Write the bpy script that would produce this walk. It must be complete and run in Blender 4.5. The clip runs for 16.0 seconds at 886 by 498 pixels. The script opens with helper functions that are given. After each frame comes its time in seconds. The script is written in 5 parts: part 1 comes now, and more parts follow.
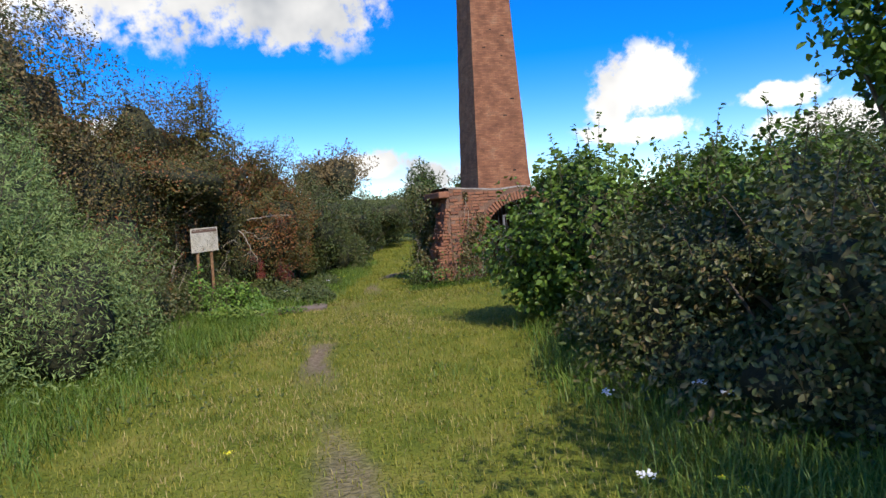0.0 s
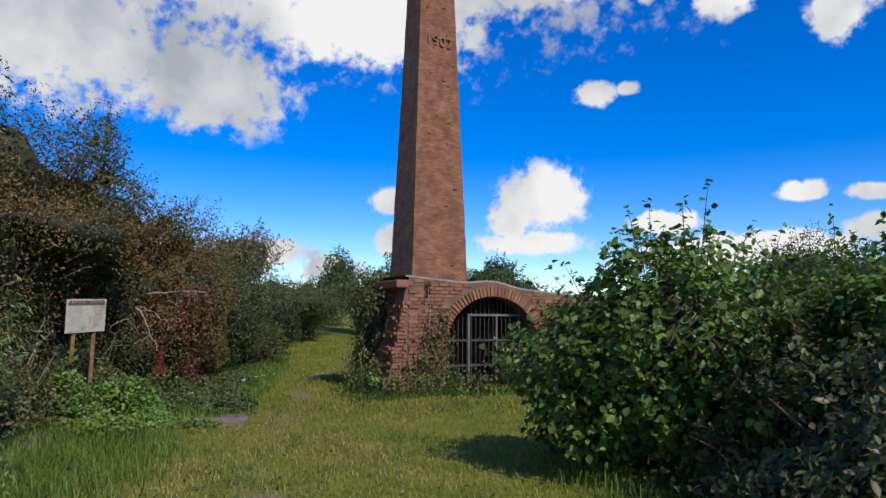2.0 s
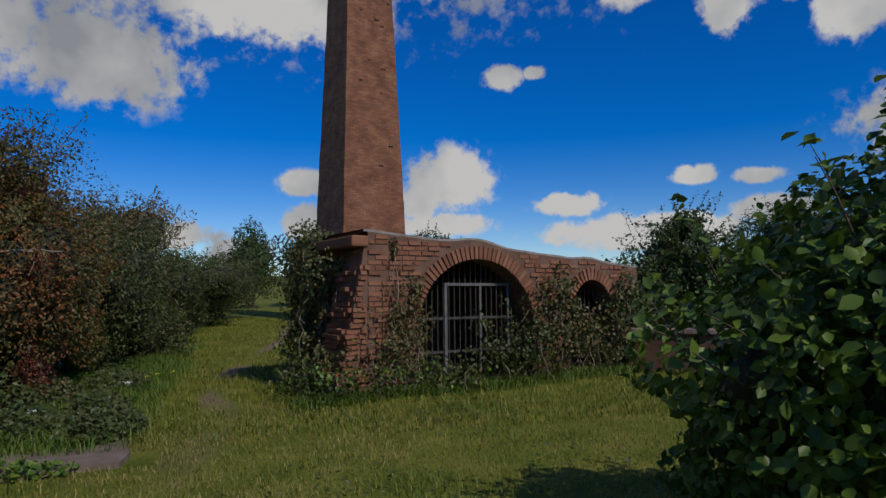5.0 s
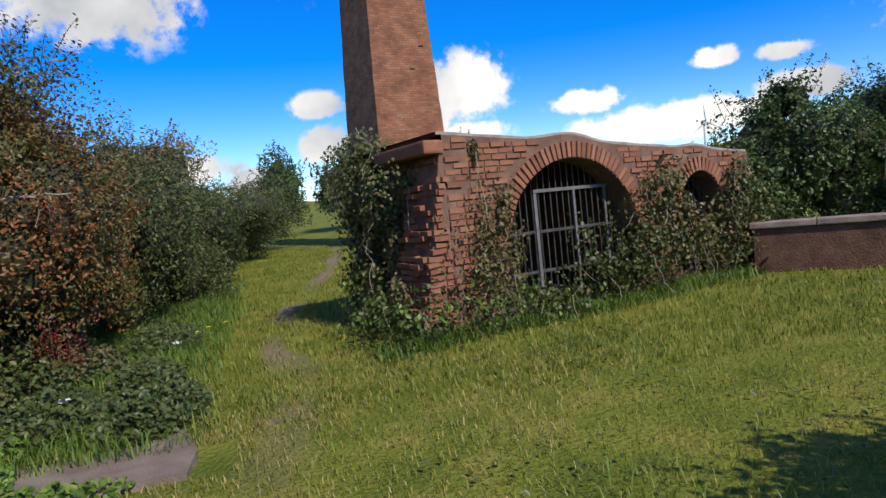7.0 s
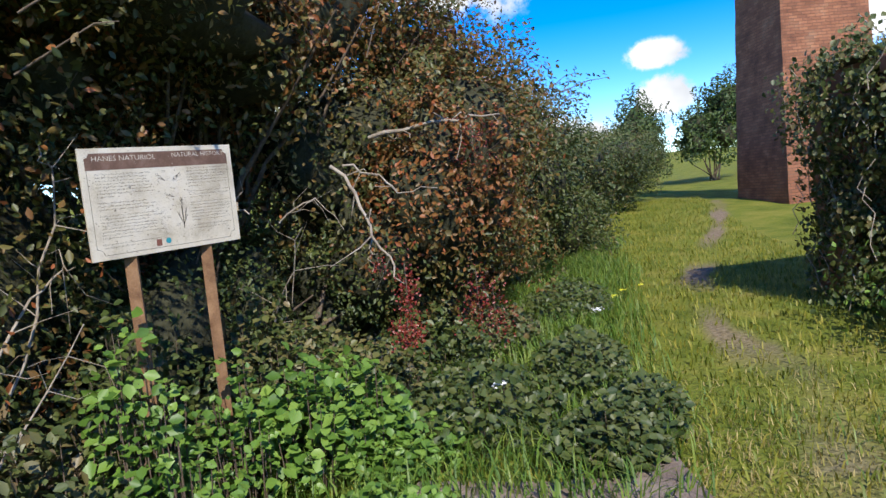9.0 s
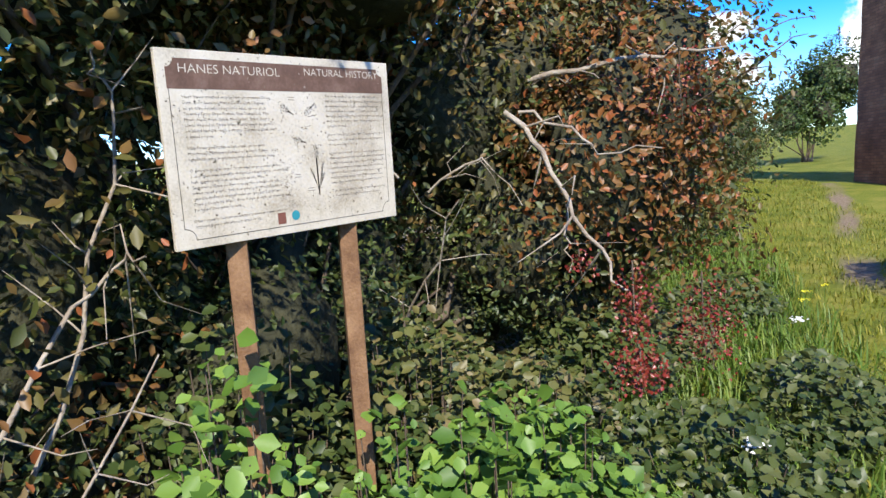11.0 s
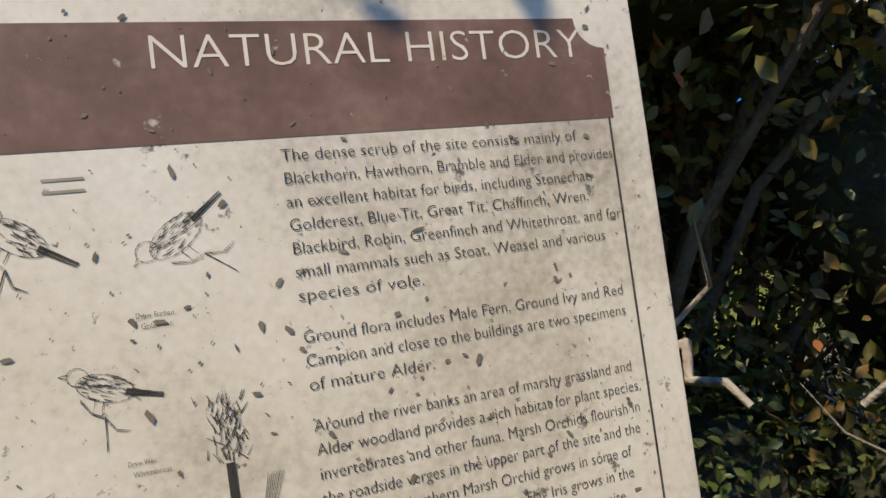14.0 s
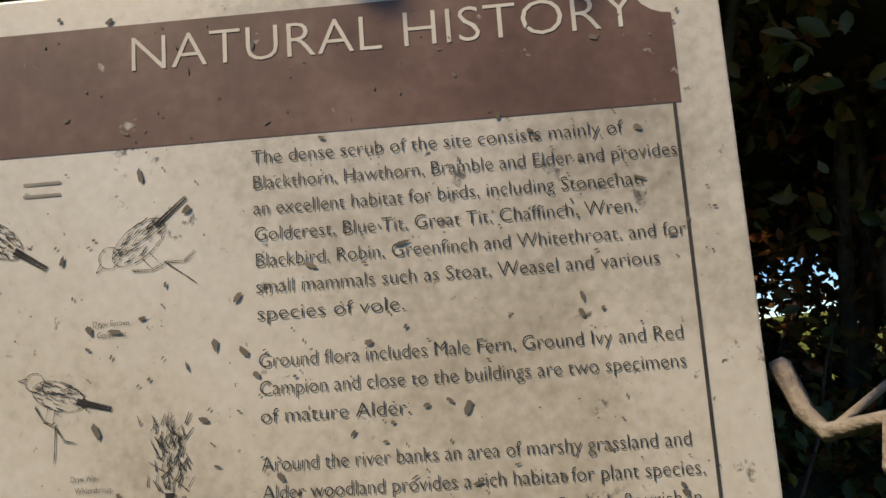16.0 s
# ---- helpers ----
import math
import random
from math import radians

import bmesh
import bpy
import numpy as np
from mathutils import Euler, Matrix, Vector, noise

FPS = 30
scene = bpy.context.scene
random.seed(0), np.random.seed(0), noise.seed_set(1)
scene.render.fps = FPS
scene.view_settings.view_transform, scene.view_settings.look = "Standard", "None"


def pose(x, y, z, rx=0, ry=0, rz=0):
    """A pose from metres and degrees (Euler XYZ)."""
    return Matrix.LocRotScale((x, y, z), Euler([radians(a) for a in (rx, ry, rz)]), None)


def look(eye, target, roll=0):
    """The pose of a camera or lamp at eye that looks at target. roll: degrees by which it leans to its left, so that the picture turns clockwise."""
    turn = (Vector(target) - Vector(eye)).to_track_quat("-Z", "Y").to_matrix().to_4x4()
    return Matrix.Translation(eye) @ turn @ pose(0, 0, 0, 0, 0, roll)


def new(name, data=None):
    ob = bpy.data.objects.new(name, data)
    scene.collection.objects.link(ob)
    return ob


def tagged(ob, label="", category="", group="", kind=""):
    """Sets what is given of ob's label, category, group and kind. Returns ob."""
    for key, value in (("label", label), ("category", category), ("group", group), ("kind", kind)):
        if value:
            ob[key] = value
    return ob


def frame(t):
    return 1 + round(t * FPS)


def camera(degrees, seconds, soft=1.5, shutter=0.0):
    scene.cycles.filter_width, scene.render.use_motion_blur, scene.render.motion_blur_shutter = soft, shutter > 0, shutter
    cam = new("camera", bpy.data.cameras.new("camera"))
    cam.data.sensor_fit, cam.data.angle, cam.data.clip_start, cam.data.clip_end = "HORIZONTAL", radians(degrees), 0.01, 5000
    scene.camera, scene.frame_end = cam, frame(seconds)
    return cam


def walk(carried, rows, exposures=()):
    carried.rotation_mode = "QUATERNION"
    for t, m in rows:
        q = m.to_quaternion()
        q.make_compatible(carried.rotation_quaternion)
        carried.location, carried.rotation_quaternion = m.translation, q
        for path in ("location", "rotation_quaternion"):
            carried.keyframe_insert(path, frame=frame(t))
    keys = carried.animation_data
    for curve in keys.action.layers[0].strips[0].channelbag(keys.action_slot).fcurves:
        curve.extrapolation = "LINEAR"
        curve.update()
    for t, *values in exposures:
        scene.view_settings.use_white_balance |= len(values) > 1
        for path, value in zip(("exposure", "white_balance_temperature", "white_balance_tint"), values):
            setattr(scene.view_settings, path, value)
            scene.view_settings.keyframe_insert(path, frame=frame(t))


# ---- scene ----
cam = camera(66.64, 16.0)
PATH = [
    (0.0, 0.001, 0.000, 1.608, 87.59, 4.14, -0.00),
    (0.5, -0.304, 0.693, 1.600, 88.38, 3.24, -3.57),
    (1.0, -0.604, 1.471, 1.607, 89.47, 2.61, -5.33),
    (1.5, -0.911, 2.277, 1.584, 92.17, 1.20, -6.44),
    (2.0, -1.198, 3.063, 1.604, 95.65, -0.38, -8.76),
    (2.5, -1.510, 3.773, 1.588, 99.78, -2.08, -11.72),
    (3.0, -1.658, 4.417, 1.573, 101.36, -2.26, -13.14),
    (3.5, -1.662, 5.044, 1.497, 100.58, -1.41, -13.19),
    (4.0, -1.596, 5.733, 1.488, 98.19, -0.54, -14.17),
    (4.5, -1.509, 6.395, 1.414, 96.08, -0.11, -15.53),
    (7.0, -1.845, 8.978, 1.500, 86.70, 5.86, -14.37),
    (7.5, -2.065, 9.420, 1.530, 85.89, 5.36, -7.92),
    (8.0, -2.351, 10.095, 1.485, 85.86, 5.53, -0.57),
    (8.5, -2.612, 10.617, 1.446, 85.89, 6.15, 5.79),
    (9.0, -2.880, 10.978, 1.439, 85.74, 5.75, 13.53),
    (11.5, -4.074, 12.366, 1.460, 83.97, 4.35, 18.82),
    (12.0, -4.179, 12.714, 1.490, 85.43, 5.08, 22.09),
    (12.5, -4.226, 13.099, 1.505, 88.73, 5.68, 30.74),
    (13.0, -4.314, 13.364, 1.570, 89.50, 5.28, 37.23),
    (13.5, -4.437, 13.543, 1.553, 95.59, 7.38, 42.40),
    (14.0, -4.467, 13.684, 1.605, 95.31, 6.72, 49.88),
    (14.5, -4.475, 13.717, 1.608, 96.15, 6.10, 53.16),
    (15.0, -4.488, 13.759, 1.596, 98.17, 5.14, 57.44),
    (15.5, -4.481, 13.824, 1.587, 100.03, 3.61, 65.04),
    (16.0, -4.460, 13.854, 1.594, 99.71, 2.20, 70.44),
]
CLOUDS = [
    (-14, 33, 36, 16), (-25, 21, 18, 8.5), (-11, 18, 10, 5), (16, 28, 9, 4.5), (2, 24, 14, 5),
    (17.1, 9.9, 5.2, 3.9), (14.6, 8.2, 3.0, 3.0), (16.3, 6.1, 6.2, 1.6), (4.7, 9.6, 3.0, 1.5), (5.2, 6.3, 3.0, 2.4), (21.6, 18.2, 2.5, 1.7), (24.5, 18.5, 1.3, 0.9), (32.3, 25, 3.3, 3.2), (40, 22, 2.9, 3.0), (43.6, 24.2, 5.6, 3.4), (48.5, 20.5, 3.4, 3.4), (26.1, 25.7, 1.2, 1.5),
    (37.2, 9.6, 2.6, 1.1), (41.8, 9.2, 2.8, 1.0), (27.2, 7.6, 4.4, 1.5), (33, 5.2, 12, 2.1), (43, 6.6, 4.5, 1.6), (-5.6, 5.1, 6.0, 1.7), (-1, 3.8, 4.5, 1.7), (-26, 8, 7, 2.0),
    (58, 12, 14, 5), (90, 30, 22, 9), (150, 25, 26, 10), (-120, 30, 30, 10), (-160, 18, 20, 6), (-70, 35, 16, 7),
]
EXPO = [(0.0, 0.1, 6800, 10), (1.0, 0.0, 6800, 10), (2.0, -0.3, 6500, 10), (2.8, -0.95, 6600, 10), (4.7, -1.15, 6600, 10), (6.8, -0.15, 6700, 10), (8.2, 0.1, 6700, 10), (9.0, 0.4, 6500, 10), (11.4, 0.75, 6600, 10), (12.5, 0.75, 6600, 10), (13.5, 0.4, 7000, 11), (14.2, 0.0, 7900, 12), (16.0, -0.3, 8500, 12)]
walk(cam, [(t, pose(*p)) for t, *p in PATH], EXPO)

# ---- sky and sun ----
SUN_AZ, SUN_EL = radians(156), radians(43)      # clockwise from +y
world = bpy.data.worlds.new("sky")
scene.world = world
world.use_nodes = True
wt = world.node_tree
wt.nodes.clear()


def wn(kind, **kw):
    n = wt.nodes.new(kind)
    for k, v in kw.items():
        n.inputs[k].default_value = v
    return n


def wmath(op, a, b=None):
    n = wt.nodes.new("ShaderNodeMath")
    n.operation = op
    for i, v in enumerate((a, b)):
        if v is None:
            continue
        if isinstance(v, (int, float)):
            n.inputs[i].default_value = v
        else:
            wt.links.new(v, n.inputs[i])
    return n.outputs[0]


sky = wt.nodes.new("ShaderNodeTexSky")
sky.sky_type = "NISHITA"
sky.sun_disc = False
sky.sun_elevation, sky.sun_rotation = SUN_EL, SUN_AZ
sky.air_density, sky.dust_density, sky.ozone_density = 0.9, 0.1, 4.0
hue = wn("ShaderNodeHueSaturation", Hue=0.518, Saturation=1.5, Value=2.15)
wt.links.new(sky.outputs[0], hue.inputs["Color"])
tc = wt.nodes.new("ShaderNodeTexCoord")
gen = tc.outputs["Generated"]
warp = wn("ShaderNodeTexNoise", Scale=9.0, Detail=8.0, Roughness=0.62)
wt.links.new(gen, warp.inputs["Vector"])
puff = wn("ShaderNodeTexNoise", Scale=40.0, Detail=6.0, Roughness=0.6)
wt.links.new(gen, puff.inputs["Vector"])


def cloud(az, el, rx, ry, soft=0.6):
    """A cloud about an azimuth and elevation (degrees), as wide and high as rx and ry (degrees)."""
    a, e = radians(az), radians(el)
    d = Vector((math.sin(a) * math.cos(e), math.cos(a) * math.cos(e), math.sin(e)))
    r = Vector((math.cos(a), -math.sin(a), 0))
    u = r.cross(d)
    out = []
    for axis, half in ((r, rx), (u, ry)):
        n = wt.nodes.new("ShaderNodeVectorMath")
        n.operation = "DOT_PRODUCT"
        wt.links.new(gen, n.inputs[0])
        n.inputs[1].default_value = axis / math.tan(radians(half))
        out.append(wmath("MULTIPLY", n.outputs["Value"], n.outputs["Value"]))
    f = wt.nodes.new("ShaderNodeVectorMath")
    f.operation = "DOT_PRODUCT"
    wt.links.new(gen, f.inputs[0])
    f.inputs[1].default_value = d
    front = wmath("GREATER_THAN", f.outputs["Value"], 0.0)
    dist = wmath("ADD", out[0], out[1])
    body = wmath("SUBTRACT", 1.0, wmath("SQRT", dist))
    return wmath("MULTIPLY", wmath("MAXIMUM", body, 0.0), front)


total = None
for c in CLOUDS:
    k = cloud(*c)
    total = k if total is None else wmath("MAXIMUM", total, k)
rough_ = wmath("ADD", wmath("MULTIPLY", wmath("SUBTRACT", warp.outputs[0], 0.5), 1.1), wmath("MULTIPLY", wmath("SUBTRACT", puff.outputs[0], 0.5), 1.3))
dens = wmath("ADD", wmath("MULTIPLY", total, 1.25), rough_)
edge = wt.nodes.new("ShaderNodeMapRange")
edge.interpolation_type = "SMOOTHSTEP"
for k, v in (("From Min", 0.22), ("From Max", 0.62)):
    edge.inputs[k].default_value = v
wt.links.new(dens, edge.inputs["Value"])
cover = wmath("MULTIPLY", edge.outputs[0], wmath("MINIMUM", wmath("MULTIPLY", total, 3.0), 1.0))
grey = wn("ShaderNodeTexNoise", Scale=3.5, Detail=5.0, Roughness=0.55)
wt.links.new(gen, grey.inputs["Vector"])
ramp = wt.nodes.new("ShaderNodeValToRGB")
ramp.color_ramp.elements[0].position, ramp.color_ramp.elements[0].color = 0.38, (5.0, 5.4, 6.0, 1)
ramp.color_ramp.elements[1].position, ramp.color_ramp.elements[1].color = 0.58, (11.0, 11.0, 11.0, 1)
wt.links.new(grey.outputs[0], ramp.inputs[0])
mix = wt.nodes.new("ShaderNodeMix")
mix.data_type = "RGBA"
wt.links.new(cover, mix.inputs["Factor"])
wt.links.new(hue.outputs[0], mix.inputs["A"])
wt.links.new(ramp.outputs[0], mix.inputs["B"])
bg = wn("ShaderNodeBackground", Strength=0.1)
wt.links.new(mix.outputs["Result"], bg.inputs["Color"])
wo = wt.nodes.new("ShaderNodeOutputWorld")
wt.links.new(bg.outputs[0], wo.inputs[0])

sd = bpy.data.lights.new("sun", "SUN")
sd.energy, sd.angle, sd.color = 4.6, radians(0.6), (1.0, 0.95, 0.86)
sun = new("sun", sd)
tosun = Vector((math.sin(SUN_AZ) * math.cos(SUN_EL), math.cos(SUN_AZ) * math.cos(SUN_EL), math.sin(SUN_EL)))
sun.matrix_world = look(tosun * 60, (0, 0, 0))


# ---- materials ----
def material(name, ramp_cols, scale=6.0, rough=0.85, bump=0.3, island=0.0, obj=0.0, fine=60.0, spec=0.3, trans=0.0, bscale=None, dist=0.02):
    """Two scales of noise through a colour ramp, with variation per island or object."""
    m = bpy.data.materials.new(name)
    m.use_nodes = True
    nt = m.node_tree
    N, L = nt.nodes, nt.links
    b = N["Principled BSDF"]
    b.inputs["Roughness"].default_value = rough
    b.inputs["Specular IOR Level"].default_value = spec
    co = N.new("ShaderNodeTexCoord")
    n1 = N.new("ShaderNodeTexNoise")
    n1.inputs["Scale"].default_value, n1.inputs["Detail"].default_value = scale, 6
    n2 = N.new("ShaderNodeTexNoise")
    n2.inputs["Scale"].default_value, n2.inputs["Detail"].default_value = fine, 3
    geo = N.new("ShaderNodeNewGeometry")
    for n in (n1, n2):
        L.new(geo.outputs["Position"] if not obj else co.outputs["Object"], n.inputs["Vector"])

    def mth(op, a, v):
        q = N.new("ShaderNodeMath")
        q.operation = op
        L.new(a, q.inputs[0])
        if isinstance(v, float):
            q.inputs[1].default_value = v
        else:
            L.new(v, q.inputs[1])
        return q.outputs[0]
    val = mth("ADD", mth("MULTIPLY", n1.outputs[0], 0.7), mth("MULTIPLY", n2.outputs[0], 0.3))
    if island:
        val = mth("ADD", mth("MULTIPLY", val, 1.0 - island), mth("MULTIPLY", geo.outputs["Random Per Island"], island))
    if obj:
        oi = N.new("ShaderNodeObjectInfo")
        val = mth("ADD", mth("MULTIPLY", val, 1.0 - obj), mth("MULTIPLY", oi.outputs["Random"], obj))
    r = N.new("ShaderNodeValToRGB")
    e = r.color_ramp.elements
    lo, hi = (0.3, 0.7) if not (island or obj) else (0.18, 0.82)
    for i, c in enumerate(ramp_cols):
        p = lo + (hi - lo) * i / (len(ramp_cols) - 1)
        q = e[0] if i == 0 else e[1] if i == len(ramp_cols) - 1 else None
        if q is None:
            continue
        q.position, q.color = p, (*c, 1)
    for i, c in enumerate(ramp_cols[1:-1], 1):
        q = e.new(lo + (hi - lo) * i / (len(ramp_cols) - 1))
        q.color = (*c, 1)
    L.new(val, r.inputs[0])
    L.new(r.outputs[0], b.inputs["Base Color"])
    if bump:
        bp = N.new("ShaderNodeBump")
        bp.inputs["Strength"].default_value, bp.inputs["Distance"].default_value = bump, dist
        L.new(n2.outputs[0], bp.inputs["Height"])
        L.new(bp.outputs[0], b.inputs["Normal"])
    if trans:
        t = N.new("ShaderNodeBsdfTranslucent")
        L.new(r.outputs[0], t.inputs["Color"])
        mx = N.new("ShaderNodeMixShader")
        mx.inputs[0].default_value = trans
        L.new(b.outputs[0], mx.inputs[1])
        L.new(t.outputs[0], mx.inputs[2])
        L.new(mx.outputs[0], N["Material Output"].inputs[0])
    return m


def leafmat(name, cols, rough=0.45, trans=0.25):
    cols = [tuple(min(0.8, c * k) for c, k in zip(col, (1.55, 1.5, 1.3))) for col in cols]
    return material(name, cols, scale=1.2, rough=rough, bump=0, island=0.6, spec=0.4, trans=trans, fine=9.0)


M_LEAF = {
    "alder": leafmat("alder_leaf", [(0.03, 0.055, 0.008), (0.06, 0.11, 0.016), (0.11, 0.17, 0.03)]),
    "bramble": leafmat("bramble_leaf", [(0.03, 0.045, 0.016), (0.06, 0.08, 0.026), (0.085, 0.095, 0.04), (0.12, 0.085, 0.04)]),
    "haw": leafmat("hawthorn_leaf", [(0.03, 0.042, 0.012), (0.06, 0.068, 0.02), (0.10, 0.085, 0.028), (0.13, 0.075, 0.028)]),
    "hawred": leafmat("hawthorn_red_leaf", [(0.07, 0.055, 0.018), (0.15, 0.072, 0.024), (0.22, 0.07, 0.03)]),
    "hedge": leafmat("hedge_leaf", [(0.022, 0.04, 0.012), (0.05, 0.07, 0.02), (0.08, 0.09, 0.03)]),
    "gorse": leafmat("gorse_spine", [(0.06, 0.10, 0.03), (0.12, 0.18, 0.06), (0.20, 0.25, 0.10)], rough=0.6),
    "brown": leafmat("dry_twig_leaf", [(0.08, 0.06, 0.03), (0.14, 0.10, 0.05), (0.16, 0.13, 0.07)], rough=0.7),
    "ivy": leafmat("ivy_leaf", [(0.02, 0.032, 0.01), (0.05, 0.07, 0.02), (0.10, 0.10, 0.035), (0.13, 0.10, 0.05)]),
    "young": leafmat("young_bramble_leaf", [(0.04, 0.088, 0.015), (0.082, 0.155, 0.026), (0.14, 0.22, 0.046)]),
    "tree": leafmat("tree_leaf", [(0.02, 0.04, 0.012), (0.045, 0.075, 0.02), (0.07, 0.10, 0.03)]),
    "grass": leafmat("grass_blade", [(0.075, 0.105, 0.01), (0.14, 0.155, 0.018), (0.23, 0.20, 0.04)], rough=0.55, trans=0.3),
    "straw": leafmat("dry_grass_blade", [(0.16, 0.13, 0.05), (0.26, 0.21, 0.09), (0.34, 0.28, 0.13)], rough=0.7),
    "long": leafmat("long_grass_blade", [(0.04, 0.09, 0.012), (0.08, 0.14, 0.02), (0.15, 0.19, 0.04)], rough=0.5, trans=0.3),
    "berry": leafmat("red_berry", [(0.08, 0.012, 0.012), (0.15, 0.022, 0.018), (0.13, 0.04, 0.025)], rough=0.35, trans=0.05),
    "white": leafmat("white_petal", [(0.6, 0.6, 0.55), (0.75, 0.75, 0.7), (0.8, 0.8, 0.78)]),
    "yellow": leafmat("yellow_petal", [(0.6, 0.42, 0.02), (0.7, 0.5, 0.03), (0.75, 0.55, 0.05)]),
}
M_TWIG = material("twig_bark", [(0.05, 0.035, 0.025), (0.11, 0.08, 0.055), (0.19, 0.15, 0.11)], scale=9, bump=0.4)
M_DEAD = material("dead_branch_bark", [(0.16, 0.12, 0.09), (0.30, 0.25, 0.19), (0.42, 0.37, 0.30)], scale=14, bump=0.5)
# near-black filler colour, painted shade for the gaps between leaves
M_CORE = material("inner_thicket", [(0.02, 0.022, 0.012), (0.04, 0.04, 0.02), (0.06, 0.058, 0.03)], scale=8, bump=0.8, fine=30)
M_BRICK = material("old_red_brick", [(0.12, 0.052, 0.034), (0.22, 0.088, 0.05), (0.3, 0.13, 0.072), (0.34, 0.19, 0.115)], scale=14, bump=0.5, obj=0.3, fine=90, dist=0.006)
M_BRICKJ = material("old_red_brick_joined", [(0.12, 0.052, 0.034), (0.22, 0.088, 0.05), (0.3, 0.13, 0.072), (0.34, 0.19, 0.115)], scale=14, bump=0.5, island=0.3, fine=90, dist=0.006)
M_MORTAR = material("weathered_mortar", [(0.11, 0.06, 0.042), (0.18, 0.10, 0.066), (0.25, 0.15, 0.10)], scale=5, bump=0.6, fine=50)
M_CONC = material("weathered_concrete", [(0.16, 0.13, 0.11), (0.27, 0.235, 0.20), (0.36, 0.32, 0.28)], scale=4, bump=0.5, fine=45)
M_COPING = material("brown_stone_coping", [(0.15, 0.11, 0.085), (0.25, 0.19, 0.15), (0.35, 0.28, 0.23)], scale=3, bump=0.4, fine=40)
M_IRON = material("grey_painted_iron", [(0.035, 0.032, 0.03), (0.07, 0.064, 0.06), (0.11, 0.10, 0.095)], scale=8, rough=0.55, bump=0.2)
M_WOOD = material("weathered_brown_post", [(0.12, 0.06, 0.03), (0.22, 0.12, 0.06), (0.32, 0.19, 0.10)], scale=12, bump=0.6, fine=120, dist=0.004)
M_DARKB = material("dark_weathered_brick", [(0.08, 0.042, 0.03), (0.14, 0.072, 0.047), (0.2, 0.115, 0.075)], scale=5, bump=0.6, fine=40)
M_TURB = material("white_turbine_paint", [(0.6, 0.6, 0.6), (0.7, 0.7, 0.7)], bump=0)


# ---- mesh helpers ----
rng = np.random.default_rng(7)


def mesh(name, verts, faces, mat, smooth=False):
    me = bpy.data.meshes.new(name)
    verts = np.asarray(verts, dtype=np.float32)
    faces = np.asarray(faces, dtype=np.int32)
    k = faces.shape[1]
    me.vertices.add(len(verts))
    me.vertices.foreach_set("co", verts.ravel())
    me.loops.add(faces.size)
    me.loops.foreach_set("vertex_index", faces.ravel())
    me.polygons.add(len(faces))
    me.polygons.foreach_set("loop_start", np.arange(0, faces.size, k, dtype=np.int32))
    me.update(calc_edges=True)
    if smooth:
        me.polygons.foreach_set("use_smooth", np.ones(len(faces), dtype=bool))
    me.materials.append(mat)
    return me


def part(name, me, parent, label=""):
    ob = new(name, me)
    ob.parent = parent
    if name in ("crown", "shoot", "shoot_leaves", "leaves", "stem", "fruit", "petals", "trunk", "inner_thicket"):
        ob["kind"] = "stuff"
    return tagged(ob, label)


def from_bm(name, bm, mat, smooth=False):
    me = bpy.data.meshes.new(name)
    bmesh.ops.recalc_face_normals(bm, faces=bm.faces)
    bm.to_mesh(me)
    bm.free()
    me.materials.append(mat)
    if smooth:
        for p in me.polygons:
            p.use_smooth = True
    return me


def box(bm, lo, hi, m=None):
    vs = [bm.verts.new(Vector((x, y, z)) if m is None else m @ Vector((x, y, z))) for x in (lo[0], hi[0]) for y in (lo[1], hi[1]) for z in (lo[2], hi[2])]
    for f in ((0, 1, 3, 2), (4, 6, 7, 5), (0, 4, 5, 1), (2, 3, 7, 6), (0, 2, 6, 4), (1, 5, 7, 3)):
        bm.faces.new([vs[i] for i in f])
    return vs


def box_mesh(name, lo, hi, mat, bevel=0.0, m=None):
    bm = bmesh.new()
    box(bm, lo, hi, m)
    if bevel:
        bmesh.ops.bevel(bm, geom=bm.edges[:], offset=bevel, segments=2, affect="EDGES", profile=0.6)
    return from_bm(name, bm, mat)


def empty(name, x, y, z=0.0, **tags):
    ob = new(name)
    ob.location = (x, y, z)
    ob.empty_display_size = 0.2
    return tagged(ob, **tags)


def tubes(name, lines, mat):
    """One mesh of tapered five-sided tubes; each line is a list of (point, radius)."""
    V, F = [], []
    for line in lines:
        base = len(V)
        for i, (p, r) in enumerate(line):
            p = np.array(p)
            q = np.array(line[min(i + 1, len(line) - 1)][0]) - np.array(line[max(i - 1, 0)][0])
            q = q / (np.linalg.norm(q) + 1e-9)
            a = np.cross(q, (0.3, 0.9, 0.1))
            a /= np.linalg.norm(a) + 1e-9
            b = np.cross(q, a)
            for k in range(5):
                t = 2 * math.pi * k / 5
                V.append(p + r * (math.cos(t) * a + math.sin(t) * b))
        for i in range(len(line) - 1):
            for k in range(5):
                s = base + i * 5
                F.append((s + k, s + (k + 1) % 5, s + 5 + (k + 1) % 5, s + 5 + k))
    return mesh(name, V, F, mat, smooth=True)


def unit(v):
    return v / (np.linalg.norm(v, axis=1, keepdims=True) + 1e-9)


